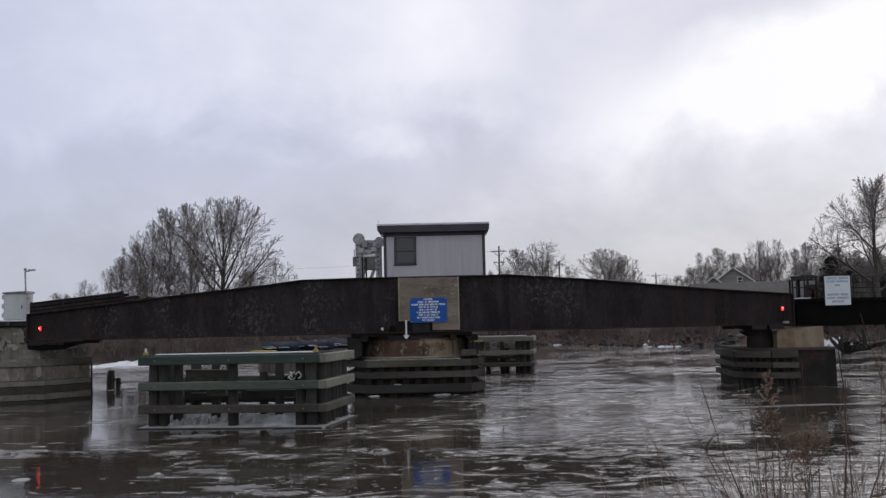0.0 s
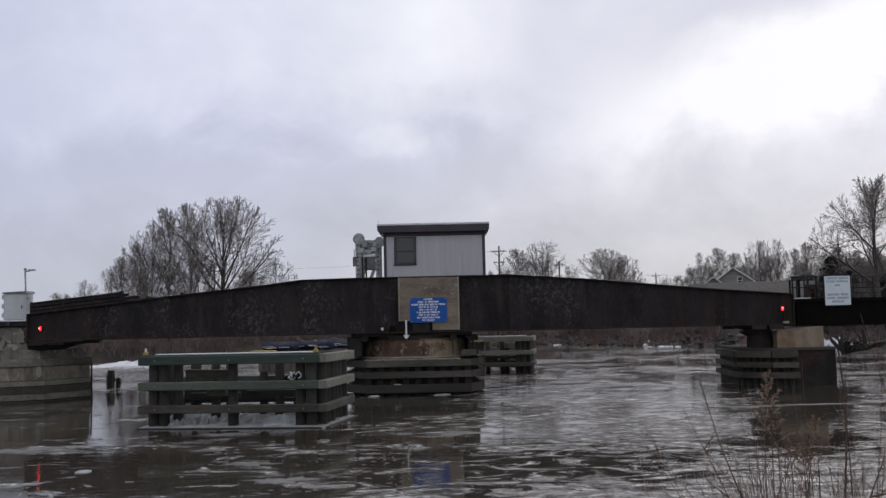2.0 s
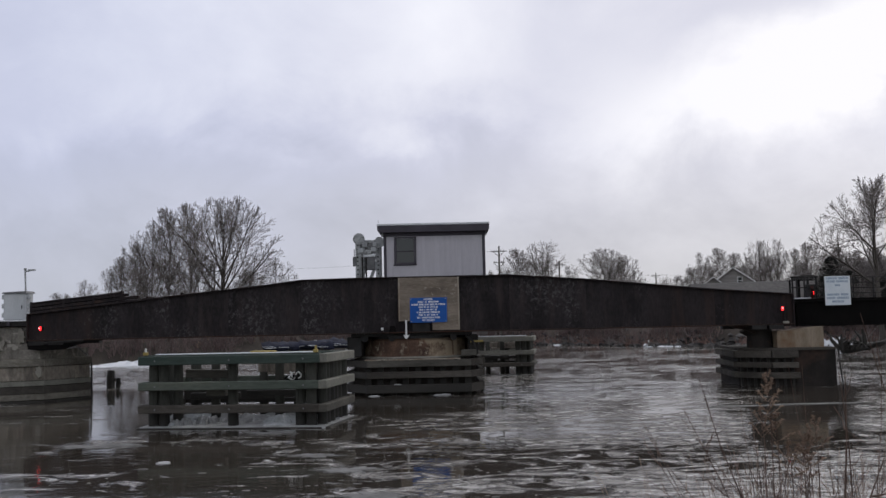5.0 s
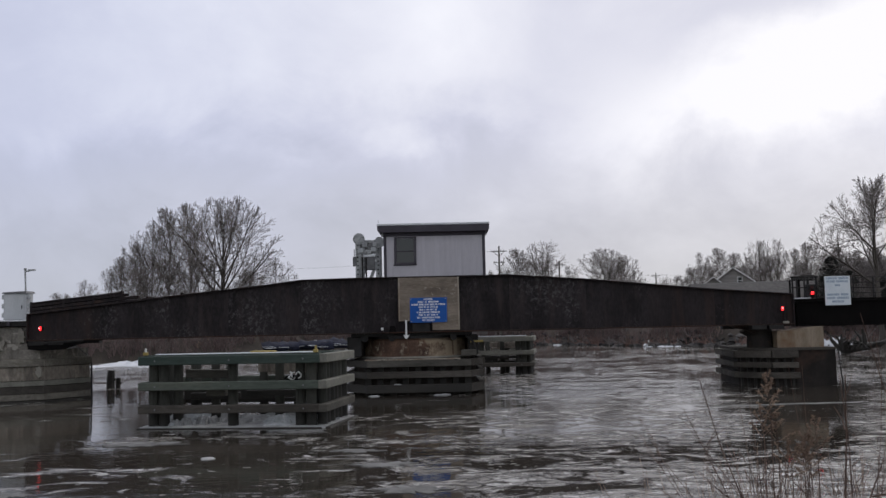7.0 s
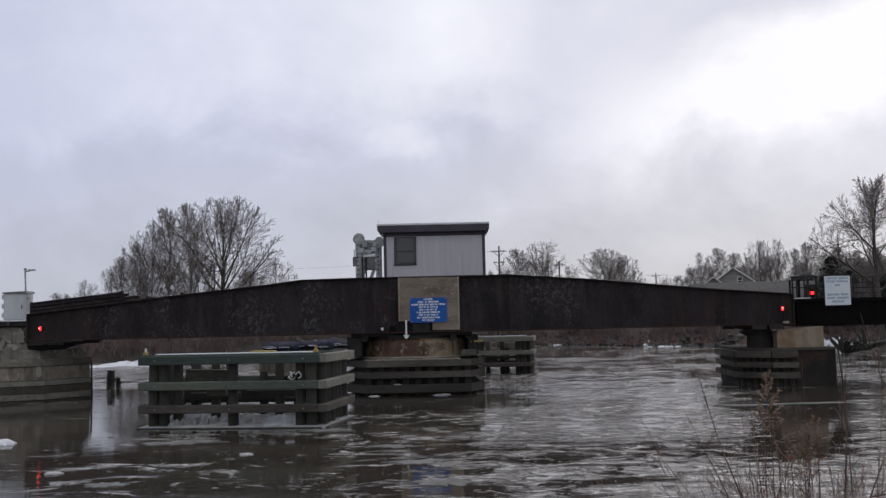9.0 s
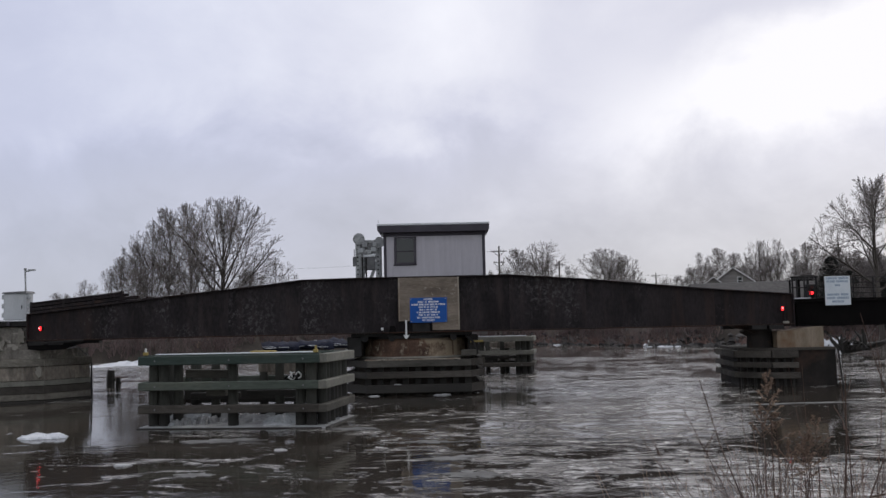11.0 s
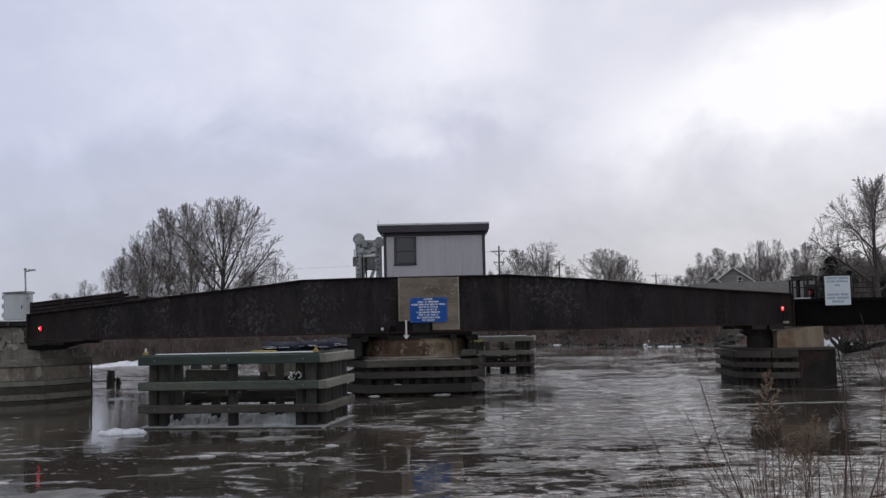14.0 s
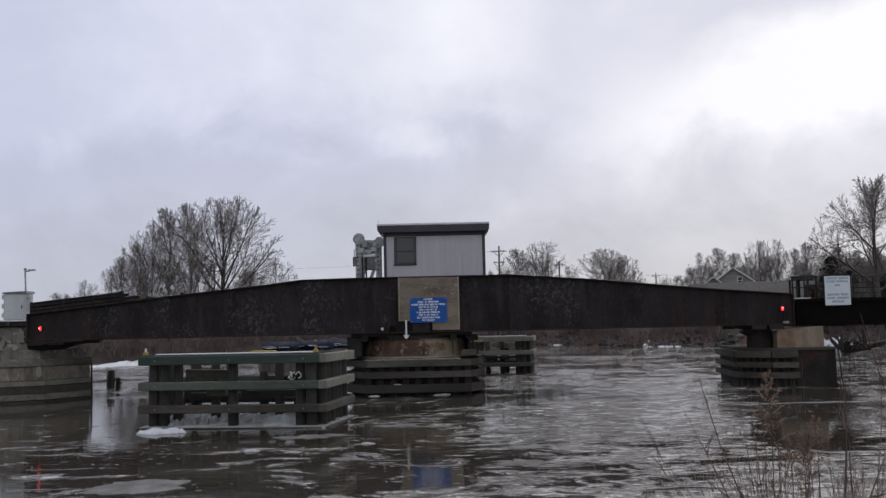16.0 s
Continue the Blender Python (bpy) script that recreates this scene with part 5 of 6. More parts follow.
TREE_KINDS = {
    "fan": grow_tree(8, 30, (3, 76), 0.13, 0.40, 0.13, (12, 9, 6, 4), 0.48, 42, 0.0008, 0.0078, 0.012, 0.07),
    "dome": grow_tree(23, 34, (4, 86), 0.10, 0.46, 0.0, (10, 8, 5, 4), 0.48, 44, 0.0011, 0.0070, 0.012, 0.09),
    "oak": grow_tree(67, 16, (8, 88), 0.30, 0.46, 0.20, (13, 10, 6, 4), 0.54, 48, 0.0009, 0.0092, 0.0, 0.11),
    "broad": grow_tree(17, 13, (4, 66), 0.18, 0.34, 0.12, (11, 8, 5, 2), 0.56, 46, 0.0012, 0.0072, 0.015, 0.09),
    "tall": grow_tree(29, 9, (3, 44), 0.24, 0.30, 0.20, (11, 8, 5, 2), 0.54, 44, 0.0011, 0.0088, 0.02, 0.07, fork=1.0),
    "round": grow_tree(41, 16, (5, 80), 0.08, 0.46, 0.02, (9, 7, 5, 2), 0.58, 48, 0.0016, 0.0062, 0.015, 0.11),
    "sparse": grow_tree(53, 11, (6, 72), 0.20, 0.42, 0.12, (9, 7, 4, 2), 0.58, 50, 0.0012, 0.0070, 0.01, 0.11),
    "shrub": grow_tree(71, 14, (4, 70), 0.04, 0.48, 0.0, (8, 6, 4, 2), 0.56, 46, 0.0036, 0.0060, 0.03, 0.12),
}


def plant(kind, x, y, top, half, turn=0.0, label="bare grey winter tree on the far bank"):
    """A tree whose crown reaches up to top and half that many metres to each side."""
    wood, crown, wide = TREE_KINDS[kind]
    z = max(ground_height(x, y), -1.0) - 0.1
    t = thing("bare_tree", pose(x, y, z, 0, 0, turn), label, "tree", "bare trees")
    t.scale = (half * 1.22 / wide, half * 1.22 / wide, (top - z) * 0.99)
    part("trunk", wood, None, t)
    part("crown", crown, None, t)


for row in (
    ("fan", -28.7, 125, 20.4, 6.6, 20), ("broad", -34.1, 130, 20.1, 3.6, 80), ("broad", -37.5, 130, 19.5, 3.6, 140), ("sparse", -39.8, 130, 17.5, 3.3, 200), ("broad", -41.5, 131, 14.7, 2.8, 115),
    ("broad", -43.5, 131, 13.1, 2.7, 35), ("sparse", -45.1, 131, 11.9, 2.0, 290), ("round", -24.7, 122, 10.5, 2.4, 60), ("sparse", -22.5, 130, 12.4, 2.6, 30), ("round", -31.0, 122, 12.3, 3.2, 15),
    ("round", -35.0, 123, 12.4, 3.3, 100), ("round", -38.6, 124, 11.3, 2.9, 140), ("sparse", -52.2, 140, 10.5, 2.1, 60), ("round", -64.0, 160, 9.6, 2.3, 10),
    ("tall", 14.5, 140, 14.9, 3.5, 15), ("broad", 11.0, 141, 13.7, 3.1, 100), ("round", 9.2, 143, 11.0, 1.5, 190), ("round", 7.1, 143, 10.8, 0.9, 50), ("sparse", 19.3, 150, 11.6, 2.1, 77),
    ("dome", 24.9, 150, 14.1, 5.2, 40), ("dome", 29.0, 154, 13.2, 3.4, 160),
    ("round", 42.1, 170, 10.7, 2.4, 12), ("sparse", 45.9, 172, 14.8, 2.4, 55), ("broad", 52.8, 184, 16.4, 3.0, 95), ("broad", 57.9, 190, 15.8, 2.7, 345), ("tall", 61.6, 188, 18.4, 2.7, 145),
    ("tall", 63.8, 186, 18.4, 3.1, 20), ("broad", 66.9, 184, 15.9, 2.8, 185), ("broad", 71.1, 186, 17.3, 3.3, 15), ("broad", 74.1, 182, 15.8, 3.4, 225), ("broad", 77.9, 182, 15.3, 3.4, 265),
    ("broad", 81.3, 180, 15.5, 3.4, 310), ("round", 45.6, 176, 12.6, 2.3, 200), ("round", 56.1, 178, 12.9, 3.1, 80), ("round", 63.6, 170, 11.8, 3.4, 25), ("round", 62.3, 150, 10.6, 3.2, 130),
    ("round", 66.7, 150, 10.7, 3.2, 20), ("sparse", 71.1, 150, 13.1, 3.5, 70),
    ("round", 49.4, 178, 13.0, 3.0, 35), ("round", 60.2, 182, 12.8, 3.2, 110), ("round", 69.4, 184, 13.4, 3.4, 300), ("round", 75.6, 184, 13.2, 3.2, 15),
):
    plant(*row)
for i in range(14):
    plant("shrub", 43.8 + i * 1.0, 103 + 3 * (i % 3), 8.0 + 0.9 * ((i * 7) % 3), 2.6, 40 * i, "dense leafless shrub behind the bridge railing")
plant("oak", 38.6, 85, 15.4, 4.7, 75, "large bare tree with spreading limbs near the bridge")
plant("oak", 53.0, 98, 20.6, 6.0, 205, "large bare tree with spreading limbs near the bridge")


def build_evergreen(x, y, top, r, seed):
    rng = random.Random(seed)
    z0 = ground_height(x, y)
    t = thing("evergreen", pose(x, y, z0), "dark evergreen shrub behind the bridge railing", "shrub", "evergreens")
    h = top - z0
    part("trunk", Mesh().tube([(0, 0, 0), (0, 0, h * 0.8)], [0.15, 0.04], 6), BARK, t)
    m = Mesh()
    for i in range(9000):
        a, s = rng.uniform(0, 2 * math.pi), rng.random()
        z = h * (0.08 + 0.92 * s)
        q = r * math.sqrt(rng.random()) * (1 - s ** 2.4) ** 0.6 * rng.uniform(0.8, 1.1)
        p = Vector((q * math.cos(a), q * math.sin(a), z))
        d = Vector((math.cos(a), math.sin(a), rng.uniform(-0.2, 0.9))).normalized() * rng.uniform(0.12, 0.28)
        w = Vector((-math.sin(a), math.cos(a), rng.uniform(-0.3, 0.3))) * 0.11
        m.add([p - w, p + w, p + d + w * 0.3, p + d - w * 0.3], [(0, 1, 2, 3)])
    part("crown", m, EVERGREEN, t, fix=False)


for i, (x, y, top, r) in enumerate(((40.4, 100, 8.9, 2.0), (42.6, 101, 7.4, 1.6), (46.5, 101, 6.6, 1.6), (50.5, 101, 7.0, 1.8))):
    build_evergreen(x, y, top, r, i)


# ------------------------------------------------------------------ far bank: brush, stones, snow, boats
def build_brush(name, spans, count, seed, hmin, hmax, material, label):
    """Thin stems in clumps along the bank, all one growth."""
    rng = random.Random(seed)
    m = Mesh()
    for i in range(count):
        x = rng.uniform(*spans)
        d = abs(rng.gauss(0, 8)) + 1.8
        y = far_bank(x) + d
        if noise.noise((x * 0.25, d * 0.2, seed)) < -0.28 or (-20.5 < x < -8 and d < 3):
            continue
        z = max(ground_height(x, y), 0.05)
        h = rng.uniform(hmin, hmax) * (0.7 + 0.6 * noise.noise((x * 0.12, y * 0.1, 2)))
        p = Vector((x, y, z))
        for k in range(3):
            lean = Vector((rng.gauss(0, 0.32), rng.gauss(0, 0.32), 1))
            q = p + lean * h * rng.uniform(0.6, 1.0)
            mid = p.lerp(q, 0.5) + Vector((rng.gauss(0, 0.1), 0, 0.05))
            m.tube([p, mid, q], [0.03, 0.022, 0.01], 3, cap=False)
            for j in range(3):
                a = mid.lerp(q, rng.random())
                m.spike(a, a + Vector((rng.gauss(0, 0.3), rng.gauss(0, 0.3), rng.uniform(0.15, 0.5))), 0.015)
    ob = part(name, m, material, fix=False)
    tagged(ob, label, "brush", kind="stuff")


build_brush("bank_brush", (-75, -8), 3400, 1, 1.2, 3.0, BRUSH, "leafless russet brush along the far bank")
build_brush("bank_brush", (-8, 75), 4600, 2, 1.0, 2.8, BRUSH, "leafless russet brush along the far bank")
build_brush("bank_brush", (-60, 80), 220, 3, 0.5, 1.1, REED, "dry pale reeds along the far bank")


def build_scrub(x0, x1, count, seed, material, label):
    """Short tangled shoots and drift twigs between the stones at the waterline."""
    rng = random.Random(seed)
    m = Mesh()
    for i in range(count):
        x = rng.uniform(x0, x1)
        y = far_bank(x) + abs(rng.gauss(0.3, 1.3))
        if noise.noise((x * 0.45, y * 0.2, seed)) < -0.1:
            continue
        p = Vector((x, y, max(ground_height(x, y), 0.0)))
        for k in range(5):
            q = p + Vector((rng.gauss(0, 0.5), rng.gauss(0, 0.3), rng.uniform(0.25, 1.15)))
            mid = p.lerp(q, 0.5) + Vector((rng.gauss(0, 0.12), 0, 0.08))
            m.tube([p, mid, q], [0.035, 0.028, 0.01], 3, cap=False)
    tagged(part("bank_brush", m, material, fix=False), label, "brush", kind="stuff")


build_scrub(3, 46, 260, 61, STEM_PALE, "tangled red-brown shoots among the waterline stones")
build_scrub(3, 46, 160, 62, TWIG, "bleached drift twigs caught among the waterline stones")


def build_thicket(x0, x1, y0, y1, count, low, high, seed, label):
    """Close-set leafless stems with short side twigs, all one growth."""
    rng = random.Random(seed)
    m = Mesh()
    for i in range(count):
        x, y = rng.uniform(x0, x1), rng.uniform(y0, y1)
        p = Vector((x, y, ground_height(x, y)))
        h = rng.uniform(low, high) * (1 + 0.35 * noise.noise((x * 0.3, 0, 9)))
        q = p + Vector((rng.gauss(0, 0.5), rng.gauss(0, 0.5), h))
        mid = p.lerp(q, 0.5) + Vector((rng.gauss(0, 0.15), 0, 0))
        m.tube([p, mid, q], [0.05, 0.035, 0.012], 3, cap=False)
        for k in range(7):
            a = mid.lerp(q, rng.random())
            m.spike(a, a + Vector((rng.gauss(0, 0.45), rng.gauss(0, 0.45), rng.uniform(0.2, 0.8))), 0.022)
    tagged(part("thicket", m, TWIG, fix=False), label, "brush", kind="stuff")


build_thicket(46, 72, 110, 120, 2000, 4.0, 7.2, 45, "dense dark leafless thicket behind the approach railing")
# out of sight behind the girder; added to darken the water by reflection
build_thicket(2, 31, 129, 138, 3000, 3.6, 6.2, 46, "leafless thicket hidden behind the span, added for its dark reflection")


def build_riprap():
    rng = random.Random(31)
    m, s = Mesh(), Mesh()
    for i in range(3400):
        x = rng.uniform(-60, 75)
        y = far_bank(x) + rng.gauss(1.2, 1.6) + 2.5 * noise.noise((x * 0.13, 0.0, 7.0))
        if -36 < x < -19:
            continue
        r = rng.uniform(0.10, 0.42) if not -20 < x < -8 else 0.15
        if 2 < x < 36:
            r *= 1.3
        z = max(ground_height(x, y), -0.1)
        pts = []
        for k in range(8):
            v = Vector((rng.gauss(0, 1), rng.gauss(0, 1), rng.gauss(0, 1))).normalized()
            pts.append(Vector((x, y, z + r * 0.25)) + Vector((v.x * r * 1.2, v.y * r, v.z * r * 0.7)))
        bm = bmesh.new()
        for p in pts:
            bm.verts.new(p)
        bmesh.ops.convex_hull(bm, input=bm.verts)
        bm.verts.index_update()
        tgt = s if i % 15 == 0 and y < far_bank(x) + 1.2 else m
        tgt.add([v.co.copy() for v in bm.verts], [[v.index for v in f.verts] for f in bm.faces])
        bm.free()
    tagged(part("riprap", m, ROCK, fix=False), "dark broken stones along the waterline", "rocks", kind="stuff")
    tagged(part("snowy_stones", s, SNOW, fix=False), "snow-covered stones along the waterline", "rocks", kind="stuff")


build_riprap()


def build_bank_stone(x, y, size, seed):
    rng = random.Random(seed)
    bm = bmesh.new()
    for k in range(14):
        v = Vector((rng.gauss(0, 1), rng.gauss(0, 1), rng.gauss(0, 1))).normalized()
        bm.verts.new((v.x * size, v.y * size * 0.6, v.z * size * 0.32))
    bmesh.ops.convex_hull(bm, input=bm.verts)
    me = bpy.data.meshes.new("bank_stone")
    bm.to_mesh(me)
    bm.free()
    me.materials.append(ROCK)
    ob = new("bank_stone", me)
    ob.location = (x, y, max(ground_height(x, y), 0.0) + size * 0.1)
    tagged(ob, "dark flat stone at the edge of the snowy bank", "stone", "bank stones")


for i, (x, y, size) in enumerate(((-24.9, 81.5, 0.7), (-26.8, 82.5, 0.5), (-25.9, 79.4, 0.35))):
    build_bank_stone(x, y, size, 500 + i)


def build_snow_patch(x, y, rx, ry, h, seed, turn=0):
    """A ragged sheet of snow laid over the ground as it slopes."""
    n, rings = 40, 7
    m = Mesh()
    for r in range(rings):
        s = 1 - r / rings
        for k in range(n):
            a = 2 * math.pi * k / n
            q = max(1 + 0.5 * noise.noise((math.cos(a) * 2 + seed, math.sin(a) * 2, seed)) + 0.4 * noise.noise((math.cos(a) * 6 + seed, math.sin(a) * 6, 3.0)), 0.2)
            u, v = math.cos(a) * rx * q * s, math.sin(a) * ry * q * s
            t = radians(turn)
            px, py = x + u * math.cos(t) - v * math.sin(t), y + u * math.sin(t) + v * math.cos(t)
            lump = 0.5 + 0.9 * noise.noise((px * 1.6, py * 1.6, seed))
            m.v.append((px, py, max(ground_height(px, py), 0.0) + (h * max(lump, 0.1) * (1 - s * s) + 0.03 if r else -0.03)))
    for r in range(rings - 1):
        for k in range(n):
            j = (k + 1) % n
            m.f.append((r * n + k, r * n + j, (r + 1) * n + j, (r + 1) * n + k))
    m.f.append(tuple((rings - 1) * n + k for k in range(n)))
    ob = part("snow_patch", m, SNOW, fix=False)
    tagged(ob, "patch of old white snow on the river bank", "snow", "snow patches")


for i, (x, y, rx, ry, h, turn) in enumerate(((-25.6, 86.0, 1.0, 2.2, 0.16, 20), (-27.0, 85.0, 0.8, 1.4, 0.12, 50), (-24.6, 88.0, 1.0, 1.6, 0.18, 30), (-26.2, 80.4, 2.3, 2.4, 0.35, 12), (-24.0, 79.6, 2.0, 1.6, 0.4, 0), (-25.2, 84.5, 2.2, 1.8, 0.3, 10), (-27.6, 76.5, 1.2, 0.9, 0.16, 30), (-25.2, 83.5, 1.2, 2.2, 0.12, 20), (22.3, 99.5, 0.4, 0.5, 0.1, 10), (21.0, 100, 0.4, 0.3, 0.05, 0), (23.7, 98.2, 0.35, 0.3, 0.14, 40), (-13.2, 108.0, 1.3, 0.4, 0.12, 6), (-10.6, 113.5, 1.2, 0.4, 0.12, 8), (-15.5, 103.2, 1.2, 0.35, 0.1, 8), (-8.5, 117.0, 1.2, 0.5, 0.15, 0), (-17.6, 100.6, 1.0, 0.3, 0.1, 5), (22.7, 98.4, 0.6, 0.35, 0.4, 24), (13.5, 116.5, 0.5, 0.3, 0.2, 0),
                                             (30.5, 91.5, 1.4, 1.0, 0.3, 0), (36.9, 92.4, 2.0, 1.2, 0.95, 5), (40, 95, 1.6, 1.0, 0.3, 0))):
    build_snow_patch(x, y, rx, ry, h, 200 + i, turn)


def build_boat(x, y, length, turn, seed):
    """A hull laid up under a sagging blue cover."""
    b = thing("covered_boat", pose(x, y, max(ground_height(x, y), 0.0) + 0.25, 0, 0, turn), "boat laid up under a dark blue tarpaulin", "boat", "boats on the bank")
    hull, cover = Mesh(), Mesh()
    n, k = 12, 9
    for i in range(n + 1):
        s = i / n
        w = 1.15 * math.sin(math.pi * min(0.25 + 0.75 * s, 1.0) * 0.98) ** 0.7 + 0.05
        px = length * (s - 0.5)
        for j in range(k):
            a = math.pi * j / (k - 1)
            hull.v.append((px, -w * math.cos(a), 0.5 - 0.5 * math.sin(a)))
            cover.v.append((px, -w * 1.03 * math.cos(a), 0.48 + (0.5 + 0.4 * noise.noise((px * 0.7, j * 0.3, seed * 5)) + 0.3 * noise.noise((px * 2.1, j * 0.5, seed * 3))) * math.sin(a) ** 1.3))
    for i in range(n):
        for j in range(k - 1):
            q = (i * k + j, i * k + j + 1, (i + 1) * k + j + 1, (i + 1) * k + j)
            hull.f.append(q)
            cover.f.append(q)
    part("hull", hull, TARP, b, "dark blue hull", smooth=True)
    part("cover", cover, TARP, b, "sagging dark blue tarpaulin", smooth=True)
    rng = random.Random(seed)
    for k in range(4):
        px = rng.uniform(-0.42, 0.2) * length
        part("snow_ridge", Mesh().beam((px, -1.2, 0.36 + 0.06 * k), (px + rng.uniform(0.5, 1.3), -1.19, 0.38 + 0.06 * k + rng.uniform(-0.06, 0.06)), 0.1, 0.05), SNOW, b, "snow caught in a fold of the cover")
    for px in (-length * 0.3, length * 0.25):
        part("cradle", box(px - 0.15, px + 0.15, -0.8, 0.8, -0.35, 0.2), TIMBER_DARK, b)


build_boat(-18.0, 104.5, 4.4, 12, 1)
build_boat(-15.0, 109.0, 5.0, -6, 2)
build_boat(-12.4, 114.0, 4.6, 10, 3)
build_boat(-9.8, 119.0, 4.2, -4, 4)


def build_driftwood(x, y, seed, size, turn):
    rng = random.Random(seed)
    d = thing("driftwood", pose(x, y, 0.15, 0, 0, turn), "dark uprooted tree trunk stranded at the waterline", "driftwood", "driftwood")
    part("log", Mesh().tube([(-size, 0, 0.1), (-size * 0.3, 0.1, 0.3), (size * 0.4, 0, 0.5), (size, -0.1, 1.0)], [0.32, 0.28, 0.2, 0.08], 8), TIMBER_DARK, d)
    for k in range(26):
        a = Vector((-size + rng.uniform(-0.1, size), rng.uniform(-0.3, 0.3), 0.15))
        e = a + Vector((rng.gauss(0, 0.7), rng.gauss(0, 0.5), rng.uniform(0.2, 1.5)))
        part("root", Mesh().tube([a, a.lerp(e, 0.5) + Vector((rng.gauss(0, 0.15), 0, 0.15)), e], [0.19, 0.13, 0.04], 5), TIMBER_DARK, d)


build_driftwood(31.2, 71.0, 1, 2.2, 10)
build_driftwood(33.0, 88.5, 2, 2.5, 35)
build_driftwood(8.5, 113, 3, 2.0, 60)


def build_bleached_log(x, y, length, turn):
    g = thing("bleached_log", pose(x, y, ground_height(x, y) + 0.18, 0, -4, turn), "pale bleached log lying on the far bank", "log", "driftwood")
    part("trunk", Mesh().tube([(-length / 2, 0, 0), (0, 0.05, 0.04), (length / 2, 0, 0.1)], [0.24, 0.21, 0.14], 9), TIMBER_PALE, g)
    part("broken_limb", Mesh().tube([(length * 0.2, 0, 0.1), (length * 0.3, -0.1, 0.5)], [0.07, 0.03], 6), TIMBER_PALE, g)


build_bleached_log(17.4, 121.5, 2.4, 4)
build_bleached_log(15.6, 122.5, 1.6, -12)
stake = thing("marker_stake", pose(21.4, 101.5, ground_height(21.4, 101.5)), "thin pale wooden stake on the far bank", "stake")
part("shaft", box(-0.06, 0.06, -0.05, 0.05, -0.2, 1.7), TIMBER_PALE, stake)
part("marker_band", box(-0.065, 0.065, -0.055, 0.055, 1.4, 1.6), WHITE_PAINT, stake)


# ------------------------------------------------------------------ houses and poles beyond the bank
def build_house():
    h = thing("house", pose(51.8, 172, 1.8, 0, 0, -16), "tan gabled house with a white-trimmed gable window", "house")
    part("wall", Mesh().profile([(-3.6, 0), (3.9, 0), (3.9, 7.2), (0, 9.9), (-3.6, 7.2)], 0, 9), HOUSE_WALL, h)
    for a, b in (((-4.4, 6.7), (0.05, 10.1)), ((4.7, 6.7), (-0.05, 10.1))):
        part("roof", Mesh().beam((a[0], 4.3, a[1]), (b[0], 4.3, b[1]), 10, 0.2), ROOF, h)
        part("bargeboard", Mesh().beam((a[0], -0.75, a[1] - 0.02), (b[0], -0.75, b[1] - 0.02), 0.06, 0.17), WHITE_PAINT, h, "white bargeboard")
    w = part("window", box(0.7, 1.6, -0.12, -0.002, 6.9, 8.35), WHITE_PAINT, h, "white framed gable window")
    part("pane", box(0.82, 1.48, -0.14, -0.122, 7.02, 7.58), GLASS, w)
    part("pane", box(0.82, 1.48, -0.14, -0.122, 7.68, 8.24), GLASS, w)
    # lower cross gable with snow on its eaves
    part("porch_wall", Mesh().profile([(-6.0, 0), (-0.9, 0), (-0.9, 6.2), (-3.4, 8.2), (-6.0, 6.2)], -2.2, -0.8), HOUSE_WALL, h)
    for a, b in (((-6.5, 5.9), (-3.38, 8.35)), ((-0.2, 5.9), (-3.42, 8.35))):
        part("porch_roof", Mesh().beam((a[0], -1.7, a[1]), (b[0], -1.7, b[1]), 2.4, 0.18), ROOF, h)
        part("bargeboard", Mesh().beam((a[0], -2.96, a[1]), (b[0], -2.96, b[1]), 0.06, 0.15), WHITE_PAINT, h, "white bargeboard")
    part("eave_snow", box(-6.7, -5.6, -3.0, -2.4, 6.2, 6.5), SNOW, h)
    part("eave_snow", box(-1.0, -0.2, -3.0, -2.4, 6.2, 6.5), SNOW, h)


def build_long_building():
    b = thing("long_building", pose(51.5, 163, 1.6), "long low building with a grey shingle roof", "building")
    part("wall", box(-8.2, 17, 0, 10, 0, 4.6), HOUSE_WALL, b)
    part("roof", Mesh().add([(-9, -0.6, 4.4), (17.6, -0.6, 4.4), (17.2, 5, 7.7), (-8.5, 5, 7.3), (17.6, 10.6, 4.4), (-9, 10.6, 4.4), (-9, -0.6, 4.2), (17.6, -0.6, 4.2)],
                            [(0, 1, 2, 3), (3, 2, 4, 5), (6, 7, 1, 0), (0, 3, 5), (1, 4, 2)]), ROOF, b, "grey shingle roof")
    for i in range(6):
        w = part("window", box(-7 + i * 2.9, -5.8 + i * 2.9, -0.06, -0.002, 1.6, 3.0), WHITE_PAINT, b)
        part("pane", box(-6.9 + i * 2.9, -5.9 + i * 2.9, -0.08, -0.062, 1.7, 2.9), GLASS, w)


def build_pavilion():
    b = thing("pavilion", pose(60.2, 157, 1.6), "open pavilion with a dark hipped roof on posts", "pavilion")
    part("roof", Mesh().add([(-2.7, -0.4, 7.2), (2.7, -0.4, 7.2), (2.7, 4.6, 7.2), (-2.7, 4.6, 7.2), (-0.9, 2.1, 8.05), (0.9, 2.1, 8.05)],
                            [(0, 1, 5, 4), (1, 2, 5), (2, 3, 4, 5), (3, 0, 4), (3, 2, 1, 0)]), TARP_BLACK, b, "dark hipped roof")
    for x in (-2.2, -0.75, 0.75, 2.2):
        for y in (0.0, 4.2):
            part("post", box(x - 0.12, x + 0.12, y - 0.12, y + 0.12, 0, 7.19), TARP_BLACK, b)
    part("deck", box(-2.6, 2.6, -0.4, 4.6, 3.6, 3.9), TARP_BLACK, b)


